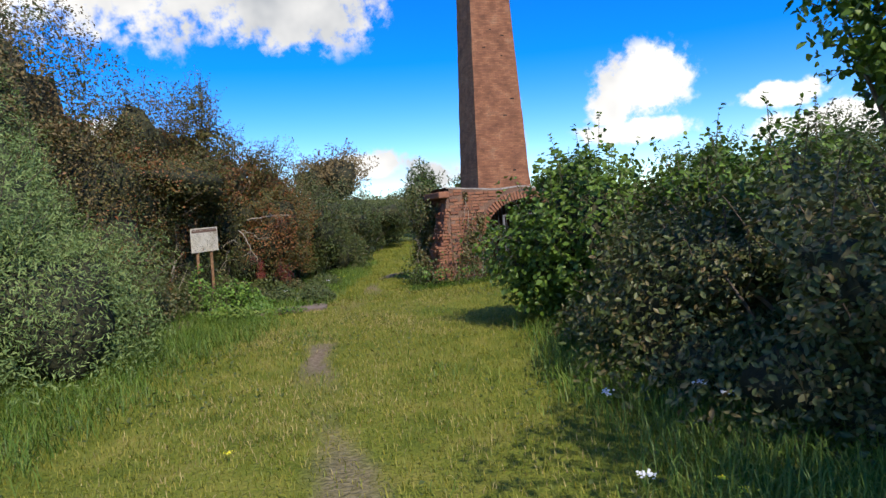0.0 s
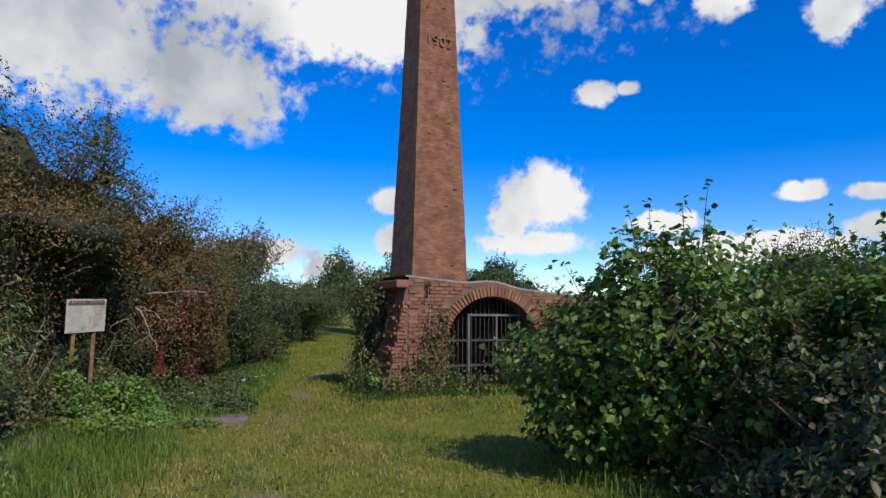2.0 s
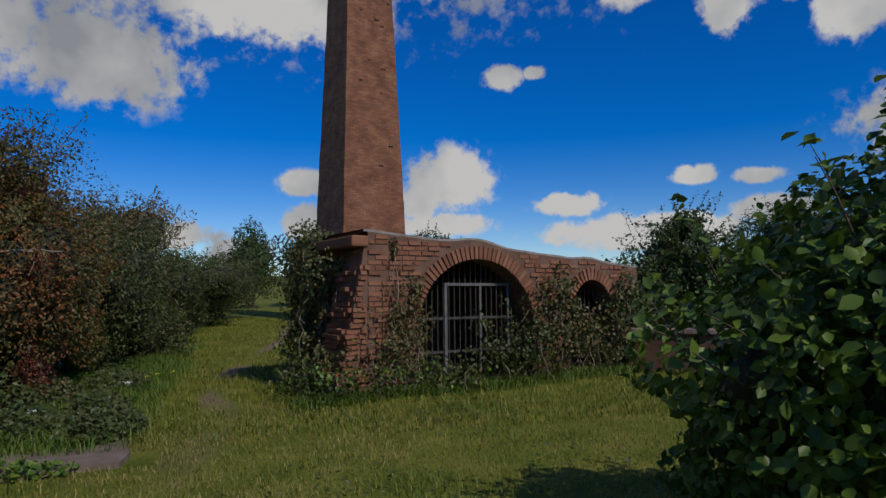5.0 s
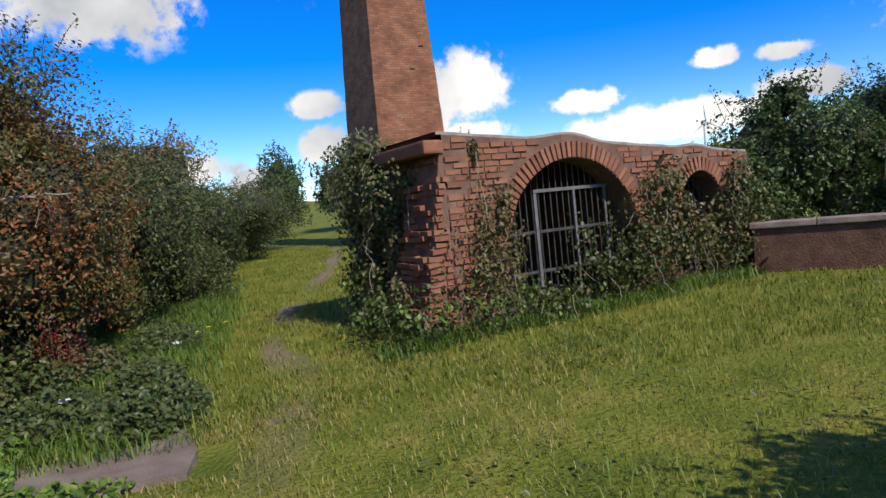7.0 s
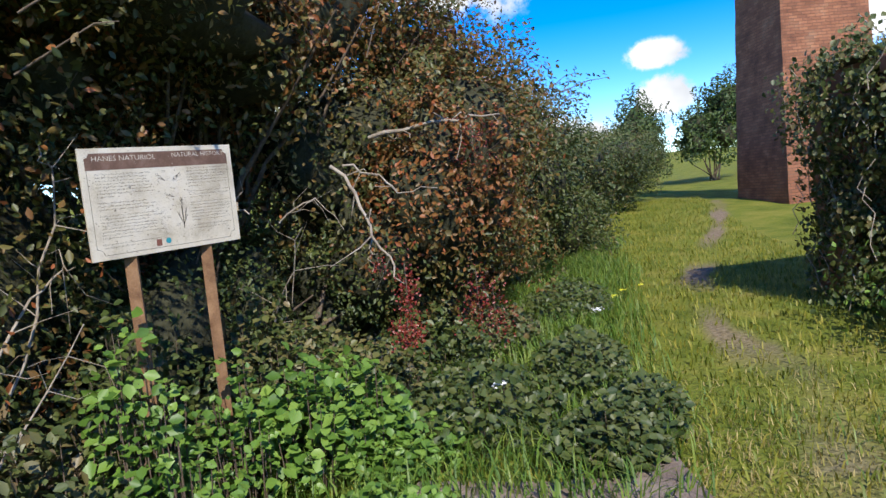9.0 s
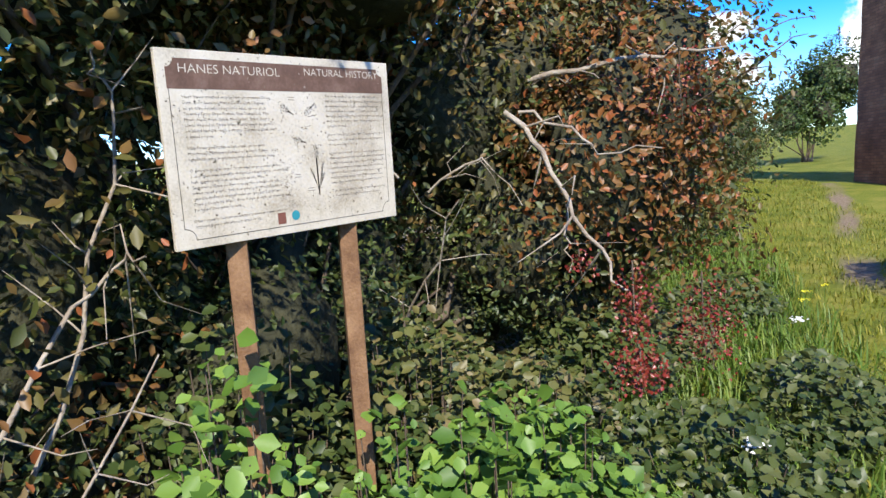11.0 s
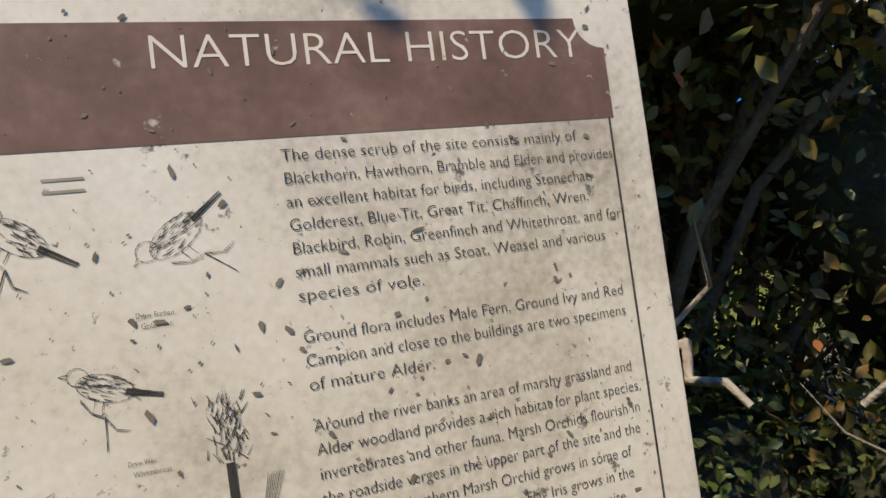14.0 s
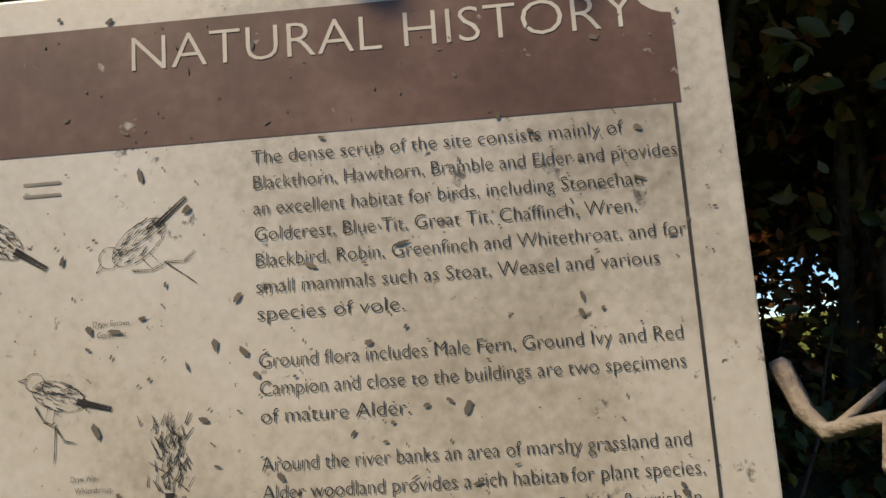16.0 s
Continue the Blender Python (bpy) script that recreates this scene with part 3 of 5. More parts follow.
# right side of the path
shrub("bramble_bush", "dark tangled bramble beside the path", "bush", [(2.8, 4.3, 0.6, 0.8, 0.9, 0.85), (2.55, 5.9, 0.6, 0.95, 1.0, 0.9)], 17000, 0.06, "bramble", shoots=110, shoot_len=0.35)
shrub("bramble_bush", "dark green bramble beside the path", "bush", [(2.35, 7.4, 0.6, 0.95, 1.1, 0.95), (3.3, 6.4, 0.9, 0.9, 1.1, 1.0)], 15000, 0.06, "bramble", second="hedge", share=0.4, shoots=100, shoot_len=0.35)
shrub("alder_bush", "glossy green alder bush at the end of the brambles", "bush", [(2.0, 9.6, 1.0, 0.75, 0.9, 0.95), (1.85, 10.1, 0.65, 0.7, 0.75, 0.7), (2.9, 9.4, 1.0, 0.85, 1.0, 0.85)], 14000, 0.08, "alder", aspect=0.75, shoots=150, shoot_len=0.4)
shrub("alder_bush", "light green alder bush among the brambles", "bush", [(2.8, 7.5, 1.25, 0.9, 1.0, 0.7), (4.2, 8.6, 1.2, 1.0, 1.2, 0.8)], 10000, 0.08, "alder", aspect=0.7, second="young", share=0.2, shoots=140, shoot_len=0.45)
shrub("alder_tree", "alder branch overhanging the brambles", "tree", [(3.05, 4.6, 3.0, 0.35, 0.4, 0.55), (3.35, 4.8, 2.5, 0.4, 0.5, 0.45)], 1500, 0.075, "alder", aspect=0.65, shoots=60, shoot_len=0.4, base=(4.0, 4.9), dense=False, stem_n=5)
for b in ((5.2, 10.5, 0.9, 1.3, 1.3, 1.2), (6.5, 9.0, 1.0, 1.4, 1.4, 1.3), (5.0, 6.0, 0.9, 1.3, 1.5, 1.2), (8.6, 11.2, 1.1, 1.5, 1.4, 1.5)):
    shrub("hedge_bush", "green hedge bush behind the brambles", "bush", [b], 5000, 0.08, "hedge", shoots=60, shoot_len=0.4, group="bushes behind the brambles")
shrub("alder_tree", "leafy alder shading the brambles by the path", "tree", [(3.6, 0.9, 2.9, 1.2, 1.2, 1.0), (3.6, 0.0, 2.0, 1.0, 1.0, 1.0)], 7000, 0.08, "alder", aspect=0.65, shoots=60, shoot_len=0.4, base=(4.2, 1.2), dense=False, stem_n=6)
# beyond the ruin
shrub("alder_tree", "young leafy tree behind the low wall", "tree", [(8.3, 20.4, 2.0, 0.9, 0.9, 1.2), (8.2, 20.3, 2.9, 0.5, 0.5, 0.5), (7.5, 20.3, 1.3, 0.8, 0.8, 0.85)], 9000, 0.08, "tree", aspect=0.6, shoots=150, shoot_len=0.4, base=(8.2, 20.4))
for b in ((9.9, 19.6, 1.5, 1.3, 1.3, 1.3), (11.6, 17.9, 1.6, 1.5, 1.4, 1.3), (6.75, 20.1, 1.2, 0.55, 0.5, 0.95), (12.5, 21.5, 2.2, 1.9, 1.7, 1.7)):
    shrub("hedge_bush", "green bush behind the low wall", "bush", [b], 6000, 0.09, "tree", shoots=70, shoot_len=0.4, group="bushes behind the low wall")
shrub("distant_tree", "small dark tree beyond the hedge", "tree", [(-1.2, 45, 3.3, 1.3, 1.3, 1.5)], 3500, 0.14, "tree", shoots=60, shoot_len=0.5)
shrub("distant_tree", "dark tree on the slope behind the chimney", "tree", [(3.2, 47, 4.0, 1.8, 1.8, 1.9), (1.6, 46, 3.0, 1.2, 1.2, 1.2)], 4500, 0.15, "tree", shoots=60, shoot_len=0.5)
shrub("distant_tree", "low dark tree beyond the ruin", "tree", [(8.5, 44, 3.6, 2.4, 2.0, 1.6)], 4000, 0.15, "tree", shoots=60, shoot_len=0.6)
shrub("distant_tree", "brown round tree beyond the hedge", "tree", [(-8.0, 48, 5.0, 2.6, 2.6, 2.4)], 4000, 0.16, "brown", shoots=40, shoot_len=0.5)


# ---- brick chimney ----
CX, CY, CHW, CTAP, CYAW = 2.51, 31.41, 1.352, 0.0363, 16.7
CH_M = pose(CX, CY, 0, 0, 0, CYAW)
CH_TOP = 21.0
M_CHIM = material("chimney_brick", [(0.14, 0.06, 0.036), (0.23, 0.097, 0.055), (0.3, 0.13, 0.072), (0.33, 0.175, 0.105)], scale=2.2, bump=0.0, fine=30)
nt = M_CHIM.node_tree
tcn = nt.nodes.new("ShaderNodeTexCoord")
sep = nt.nodes.new("ShaderNodeSeparateXYZ")
addn = nt.nodes.new("ShaderNodeMath")
comb = nt.nodes.new("ShaderNodeCombineXYZ")
nt.links.new(tcn.outputs["Object"], sep.inputs[0])
nt.links.new(sep.outputs[0], addn.inputs[0])
nt.links.new(sep.outputs[1], addn.inputs[1])
nt.links.new(addn.outputs[0], comb.inputs[0])
nt.links.new(sep.outputs[2], comb.inputs[1])
bk = nt.nodes.new("ShaderNodeTexBrick")
for k, v in (("Scale", 1.0), ("Mortar Size", 0.009), ("Mortar Smooth", 0.3), ("Brick Width", 0.235), ("Row Height", 0.078)):
    bk.inputs[k].default_value = v
bk.inputs["Color1"].default_value = (0.78, 0.74, 0.72, 1)
bk.inputs["Color2"].default_value = (1.2, 1.16, 1.1, 1)
bk.inputs["Mortar"].default_value = (0.62, 0.72, 0.78, 1)
nt.links.new(comb.outputs[0], bk.inputs["Vector"])
mul = nt.nodes.new("ShaderNodeMix")
mul.data_type, mul.blend_type = "RGBA", "MULTIPLY"
mul.inputs["Factor"].default_value = 1.0
pb = nt.nodes["Principled BSDF"]
nt.links.new(pb.inputs["Base Color"].links[0].from_socket, mul.inputs["A"])
nt.links.new(bk.outputs["Color"], mul.inputs["B"])
nt.links.new(mul.outputs["Result"], pb.inputs["Base Color"])
bp = nt.nodes.new("ShaderNodeBump")
bp.inputs["Strength"].default_value, bp.inputs["Distance"].default_value, bp.invert = 0.9, 0.015, True
nt.links.new(bk.outputs["Fac"], bp.inputs["Height"])
nt.links.new(bp.outputs[0], pb.inputs["Normal"])

chim = empty("brick_chimney", CX, CY, 0, label="tall tapering square red brick chimney dated 1907", category="chimney")
chim.matrix_world = CH_M
bm = bmesh.new()
rings = []
for z in np.linspace(-0.3, CH_TOP, 60):
    h = CHW - CTAP * z
    rings.append([bm.verts.new((x * h + rng.normal() * 0.006, y * h + rng.normal() * 0.006, z)) for x, y in ((-1, -1), (1, -1), (1, 1), (-1, 1))])
for a, b in zip(rings, rings[1:]):
    for k in range(4):
        bm.faces.new((a[k], a[(k + 1) % 4], b[(k + 1) % 4], b[k]))
bm.faces.new(rings[-1])
part("shaft", from_bm("shaft", bm, M_CHIM), chim)
# no recess is cut: dark blocks on the face paint the gaps' shade
M_GAP_SHADE = material("gap_shade", [(0.02, 0.014, 0.012), (0.04, 0.028, 0.02)], bump=0)
gap_block = box_mesh("missing_brick", (-0.11, -0.012, -0.035), (0.11, 0.02, 0.035), M_GAP_SHADE, 0.004)
for i in range(46):
    z = 14.6 + 5.5 * rng.random() ** 1.1 if i < 30 else rng.uniform(3, 14)
    h = CHW - CTAP * z
    ob = part("missing_brick", gap_block, chim, "dark block painting the shade in a lost brick's gap" if i == 0 else "")
    ob.matrix_basis = pose(rng.uniform(-0.85, 0.85) * h, -h, z, 2) @ Matrix.Diagonal((rng.uniform(0.3, 0.9), 1, rng.uniform(0.5, 1.0), 1))


def text_mesh(name, body, size, mat, depth=0.0, align="LEFT", width=None):
    """The built-in font as a mesh, lying in local x and y."""
    cu = bpy.data.curves.new(name, "FONT")
    cu.body, cu.size, cu.extrude, cu.align_x = body, size, depth, align
    cu.resolution_u = 3
    cu.offset = -0.012 * size
    ob = bpy.data.objects.new(name, cu)
    scene.collection.objects.link(ob)
    bpy.context.view_layer.update()
    me = bpy.data.meshes.new_from_object(ob.evaluated_get(bpy.context.evaluated_depsgraph_get()))
    bpy.data.objects.remove(ob)
    me.materials.clear()
    me.materials.append(mat)
    if width:
        xs = [v.co.x for v in me.vertices]
        k = width / (max(xs) - min(xs))
        for v in me.vertices:
            v.co.x *= k
    return me


h = CHW - CTAP * 13.3
M_DATE = material("date_stone_brick", [(0.22, 0.10, 0.06), (0.32, 0.16, 0.10)], bump=0.3)
for i, ch_ in enumerate("1907"):
    ob = part("date_numeral", text_mesh("date_numeral", ch_, 0.62, M_DATE, 0.05, "CENTER"), chim, "raised brick numeral of the date" if i == 0 else "")
    ob.matrix_basis = pose(-0.47 + 0.32 * i, -h - 0.03, 13.1 - 0.03 * i, 90 + 2, 0, 0)

# ---- ruined brick building ----
WX, WY, WYAW = 0.19, 16.66, 16.7
W_M = pose(WX, WY, 0, 0, 0, WYAW)
ARCHES = [(1.97, 1.12, 0.95, 1.07), (4.5, 0.54, 0.98, 0.72)]    # centre, half width, spring height, rise
WLEN, WTHICK, WDEEP = 5.7, 0.42, 2.8


def wall_top(s):
    return 2.38 - 0.078 * s + 0.1 * math.exp(-((s - 2.0) / 0.45) ** 2) + 0.05 * math.exp(-((s - 4.5) / 0.3) ** 2)


def arch_z(s):
    for c, w, z, r in ARCHES:
        if abs(s - c) < w:
            return z + r * math.sqrt(max(0, 1 - ((s - c) / w) ** 2))
    return -0.2


ss = sorted(set([round(v, 4) for v in np.linspace(0, WLEN, 64)] + [c + w * math.cos(t) for c, w, z, r in ARCHES for t in np.linspace(0.001, math.pi - 0.001, 33)]))
bm = bmesh.new()
for a, b in zip(ss, ss[1:]):
    e = 1e-5
    za, zb = arch_z(a + e), arch_z(b - e)
    vs = [bm.verts.new(v) for v in ((a, 0, za), (b, 0, zb), (b, 0, wall_top(b)), (a, 0, wall_top(a)), (a, WTHICK, za), (b, WTHICK, zb), (b, WTHICK, wall_top(b)), (a, WTHICK, wall_top(a)))]
    for f in ((0, 1, 2, 3), (5, 4, 7, 6), (3, 2, 6, 7), (1, 0, 4, 5)):
        bm.faces.new([vs[i] for i in f])
bmesh.ops.remove_doubles(bm, verts=bm.verts[:], dist=1e-4)
front = tagged(new("wall_south", from_bm("wall_south", bm, M_MORTAR)), "ruined red brick wall with two arched openings", "wall", kind="structure")
front.matrix_world = W_M


def setting(name, label, category, lo, hi, mat, m=W_M, bevel=0.0):
    ob = new(name, box_mesh(name, lo, hi, mat, bevel))
    ob.matrix_world = m
    return tagged(ob, label, category, kind="structure")


west = setting("wall_west", "overgrown brick side wall of the ruin", "wall", (0.0, WTHICK + 0.002, -0.3), (0.4, WDEEP, 2.36), M_BRICKJ)


def sloped(name, label, s0, s1, d0, d1):
    """A wall under the roof slab, whose top follows the roof's fall."""
    bm = bmesh.new()
    us = np.linspace(s0, s1, max(2, int((s1 - s0) / 0.2) + 1))
    for a, b in zip(us, us[1:]):
        vs = [bm.verts.new(v) for v in ((a, d0, -0.3), (b, d0, -0.3), (b, d0, wall_top(b)), (a, d0, wall_top(a)), (a, d1, -0.3), (b, d1, -0.3), (b, d1, wall_top(b)), (a, d1, wall_top(a)))]
        for f in ((0, 1, 2, 3), (5, 4, 7, 6), (3, 2, 6, 7), (1, 0, 4, 5)) + (((0, 3, 7, 4),) if a == us[0] else ()) + (((1, 5, 6, 2),) if b == us[-1] else ()):
            bm.faces.new([vs[i] for i in f])
    bmesh.ops.remove_doubles(bm, verts=bm.verts[:], dist=1e-4)
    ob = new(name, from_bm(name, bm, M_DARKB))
    ob.matrix_world = W_M
    return tagged(ob, label, "wall", kind="structure")


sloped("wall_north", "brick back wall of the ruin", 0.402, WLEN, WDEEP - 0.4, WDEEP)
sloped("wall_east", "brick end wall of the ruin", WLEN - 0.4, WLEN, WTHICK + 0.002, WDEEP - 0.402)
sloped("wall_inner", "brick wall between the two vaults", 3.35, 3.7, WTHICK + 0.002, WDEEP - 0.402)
# roof slab with a worn edge
bm = bmesh.new()
cols = [(s, wall_top(s) + 0.005) for s in np.linspace(-0.06, WLEN, 40)]
for (a, za), (b, zb) in zip(cols, cols[1:]):
    d1, d2 = 0.035 + 0.004 * math.sin(a * 9), 0.035 + 0.004 * math.sin(b * 9)
    vs = [bm.verts.new(v) for v in ((a, 0.02, za), (b, 0.02, zb), (b, 0.03, zb + d2), (a, 0.03, za + d1), (a, WDEEP, za), (b, WDEEP, zb), (b, WDEEP, zb + d2), (a, WDEEP, za + d1))]
    for f in ((0, 1, 2, 3), (5, 4, 7, 6), (3, 2, 6, 7), (1, 0, 4, 5)):
        bm.faces.new([vs[i] for i in f])
bmesh.ops.remove_doubles(bm, verts=bm.verts[:], dist=1e-4)
roof = tagged(new("roof", from_bm("roof", bm, M_CONC)), "flat weathered concrete roof slab", "roof", kind="structure")
roof.matrix_world = W_M


# iron grilles in the arches
def grille(c, w, z, r, gate):
    g = empty("iron_gate", 0, 0, 0, label="rusty grey iron bar gate closing the brick arch" if gate else "rusty iron bar grille closing the small arch", category="gate")
    g.matrix_world = W_M @ pose(0, 0.3, 0)
    n = int(2 * w / 0.105)
    for i in range(1, n):
        s = c - w + 2 * w * i / n
        top = arch_z(s) - 0.01
        ob = part("bar", tubes("bar", [[((s, 0, 0.02), 0.009), ((s, 0, top), 0.009)]], M_IRON), g)
    for zz in (0.55, 1.08):
        half = w * (math.sqrt(1 - max(0, (zz - z) / r) ** 2))
        part("rail", box_mesh("rail", (c - half, -0.012, zz - 0.02), (c + half, 0.012, zz + 0.02), M_IRON, 0.003), g)
    if gate:
        x0, x1, xm, zt = 1.52, 2.78, 2.2, 1.62
        for nm, lo, hi in (("gate_frame", (x0 - 0.025, -0.035, 0.2), (x0 + 0.025, 0.0, zt)), ("gate_frame", (x1 - 0.02, -0.035, 0.2), (x1 + 0.02, 0.0, zt)), ("gate_frame", (xm - 0.02, -0.04, 0.2), (xm + 0.02, -0.005, zt)), ("gate_frame", (x0 - 0.03, -0.045, zt - 0.02), (x1 + 0.03, -0.006, zt + 0.025))):
            part(nm, box_mesh(nm, lo, hi, M_GATE, 0.003), g, "lighter galvanised gate frame")
    return g


M_GATE = material("galvanised_gate_frame", [(0.09, 0.085, 0.08), (0.15, 0.14, 0.135), (0.2, 0.19, 0.185)], rough=0.5, bump=0.2)
for i, a in enumerate(ARCHES):
    grille(*a, gate=i == 0)

# low wall with a coping
LW_M = pose(5.2, 17.75, -0.05, 0, 0, math.degrees(math.atan2(-1.25, 1.3)))
low = tagged(new("low_wall", box_mesh("low_wall", (0, 0, -0.3), (5.5, 0.35, 0.78), M_DARKB, 0.01)), "low dark brick wall with a weathered coping", "wall", kind="structure")
low.matrix_world = LW_M
for i in range(6):
    cop = part("coping_stone", box_mesh("coping_stone", (i * 0.9 - 0.04, -0.05, 0.782), (i * 0.9 + 0.855, 0.4, 0.872), M_COPING, 0.015), low)


# ---- ivy and weeds on the ruin ----
def climber(name, label, spots, n, size, leaf, second=None, share=0.3, m=W_M, category="ivy", aspect=0.8):
    """Leaves over a face: spots (x, y, z, rx, ry, rz) in the ruin's frame, with trailing stems."""
    SEED[0] += 1
    P, D = shell_points([tuple((m @ Vector(s[:3]))) + tuple(s[3:]) for s in spots], n, SEED[0], 0.5, 0.0)
    base = P.mean(0)
    base[2] = float(ground_z(base[0], base[1]))
    th = empty(name, *base, label=label, category=category)
    inv = Matrix.Translation(-Vector(base))
    N_ = D * 0.8 + rng.normal(size=P.shape) * 0.5
    sz = size * rng.uniform(0.5, 1.3, len(P))
    k = rng.random(len(P)) < (share if second else 0)
    for kk, lf in ((~k, leaf), (k, second)):
        if kk.any():
            me = leaves("leaves", P[kk], N_[kk], sz[kk], M_LEAF[lf], aspect, droop=np.array([0, 0, -0.8]))
            me.transform(inv)
            part("leaves", me, th)
    lines = []
    for i in range(max(12, n // 120)):
        p = P[rng.integers(len(P))]
        pts = [(p, 0.006)]
        for j in range(5):
            p = p + np.array([rng.normal() * 0.06, rng.normal() * 0.06, -0.13])
            if p[2] < 0:
                break
            pts.append((p, 0.005))
        if len(pts) > 2:
            lines.append(pts)
    if lines:
        me = tubes("stem", lines, M_DEAD)
        me.transform(inv)
        part("stem", me, th)
    return th


climber("ivy", "thick ivy hanging over the corner of the ruin", [(-0.12, 1.6, 1.6, 0.3, 0.75, 0.7), (-0.15, 2.3, 1.6, 0.35, 0.6, 0.8), (-0.2, 1.9, 0.75, 0.32, 0.8, 0.75), (-0.1, 1.9, 2.25, 0.35, 0.75, 0.3), (-0.1, 0.95, 0.55, 0.25, 0.35, 0.5)], 12000, 0.055, "ivy", "bramble")
climber("ivy", "sparse ivy and dry stems on the brick front", [(0.55, -0.05, 1.25, 0.35, 0.14, 0.45), (0.35, -0.1, 0.75, 0.4, 0.2, 0.5), (0.75, -0.05, 1.55, 0.14, 0.12, 0.2), (0.42, -0.03, 2.15, 0.09, 0.08, 0.25), (0.75, -0.08, 0.75, 0.25, 0.14, 0.5)], 2600, 0.05, "ivy", "brown", 0.4)
climber("ivy", "leafy creeper between the two arches", [(3.55, -0.15, 1.45, 0.5, 0.25, 0.45), (3.6, -0.2, 0.85, 0.6, 0.3, 0.7), (4.6, -0.2, 0.55, 0.6, 0.3, 0.5)], 4200, 0.06, "ivy", "brown", 0.25)
climber("ivy", "dark ivy covering the far end of the ruined wall", [(5.25, -0.15, 1.25, 0.35, 0.25, 0.55), (5.5, -0.2, 0.6, 0.4, 0.3, 0.6), (5.65, 0.2, 1.5, 0.35, 0.5, 0.4)], 5200, 0.06, "ivy", "hedge", 0.5)
climber("ivy", "browned ivy and dry stems on the side wall", [(-0.2, 1.05, 1.2, 0.2, 0.35, 0.8), (-0.12, 0.75, 1.85, 0.18, 0.3, 0.25), (-0.45, 0.55, 0.45, 0.16, 0.3, 0.4)], 2600, 0.05, "ivy", "brown", 0.5)
climber("weeds", "nettles and brambles growing against the gate", [(2.4, -0.2, 0.45, 0.55, 0.3, 0.55), (2.9, -0.2, 0.6, 0.45, 0.3, 0.6), (1.3, -0.25, 0.25, 0.5, 0.3, 0.3)], 2600, 0.06, "hedge", "bramble", 0.4, category="weeds")
climber("weeds", "low weeds along the foot of the ruined corner", [(-0.6, -0.3, 0.25, 0.7, 0.4, 0.4), (0.3, -0.35, 0.25, 0.8, 0.4, 0.4), (-0.75, 0.6, 0.25, 0.4, 0.8, 0.35)], 2400, 0.055, "hedge", "young", 0.25, category="weeds")

# ---- information sign ----
SGX, SGY, SGZ = -4.885, 13.774, 1.57
SW, SH = 0.769, 0.489
SIGN_M = pose(SGX, SGY, SGZ, 0, 0, 67.15) @ pose(0, 0, 0, 2.4, 0, 0) @ pose(0, 0, 0, 0, -1.67, 0) @ pose(0, 0, 0, 90)
# local: x along the board, y up it, z towards the reader
sign = empty("information_sign", SGX, SGY, 0, label="weathered cream natural history board on two leaning wooden posts", category="sign")
bpy.context.view_layer.update()


def on_sign(name, me, z=0.0, label="", parent=None, x=0.0, y=0.0):
    ob = part(name, me, parent or sign, label)
    ob.matrix_world = SIGN_M @ pose(x, y, z)
    return ob


M_BOARD = material("cream_board", [(0.36, 0.30, 0.21), (0.60, 0.53, 0.41), (0.70, 0.64, 0.53)], scale=7, rough=0.34, bump=0.2, fine=160, spec=0.6, dist=0.001)
M_BAND = material("brown_band", [(0.10, 0.055, 0.035), (0.15, 0.085, 0.058), (0.21, 0.13, 0.095)], scale=18, rough=0.45, bump=0.1, fine=120, dist=0.001)
M_INK = material("faded_ink", [(0.035, 0.032, 0.028), (0.07, 0.062, 0.052)], scale=60, bump=0)
M_FAINT = material("faint_ink", [(0.2, 0.175, 0.135), (0.34, 0.30, 0.235)], scale=60, bump=0)
M_CREAM = material("cream_letter", [(0.55, 0.48, 0.38), (0.7, 0.64, 0.53)], scale=40, bump=0)
M_DIRT = material("bird_lime_and_dirt", [(0.10, 0.08, 0.055), (0.22, 0.18, 0.13)], scale=50, bump=0)
M_EDGE = material("grey_board_edge", [(0.25, 0.22, 0.18), (0.4, 0.36, 0.3)], bump=0.2)
M_TEAL = material("teal_print", [(0.02, 0.20, 0.24), (0.05, 0.33, 0.36)], bump=0)
M_RED = material("rust_red_print", [(0.17, 0.06, 0.04), (0.26, 0.11, 0.08)], bump=0)


def specks(m, scale, thresh, col):
    """Dirt flecks of their own shape over a printed board."""
    nt = m.node_tree
    g = nt.nodes.new("ShaderNodeNewGeometry")
    v = nt.nodes.new("ShaderNodeTexNoise")
    v.inputs["Scale"].default_value, v.inputs["Detail"].default_value, v.inputs["Roughness"].default_value = scale, 5, 0.65
    nt.links.new(g.outputs["Position"], v.inputs["Vector"])
    r = nt.nodes.new("ShaderNodeMapRange")
    r.inputs["From Min"].default_value, r.inputs["From Max"].default_value = thresh, thresh + 0.06
    nt.links.new(v.outputs[0], r.inputs["Value"])
    x = nt.nodes.new("ShaderNodeMix")
    x.data_type = "RGBA"
    p = nt.nodes["Principled BSDF"]
    nt.links.new(r.outputs[0], x.inputs["Factor"])
    nt.links.new(p.inputs["Base Color"].links[0].from_socket, x.inputs["A"])
    x.inputs["B"].default_value = (*col, 1)
    nt.links.new(x.outputs["Result"], p.inputs["Base Color"])


specks(M_BOARD, 45, 0.64, (0.14, 0.12, 0.085))
specks(M_BOARD, 150, 0.66, (0.10, 0.085, 0.06))
specks(M_BAND, 40, 0.66, (0.42, 0.37, 0.30))
HX, HY = SW / 2, SH / 2
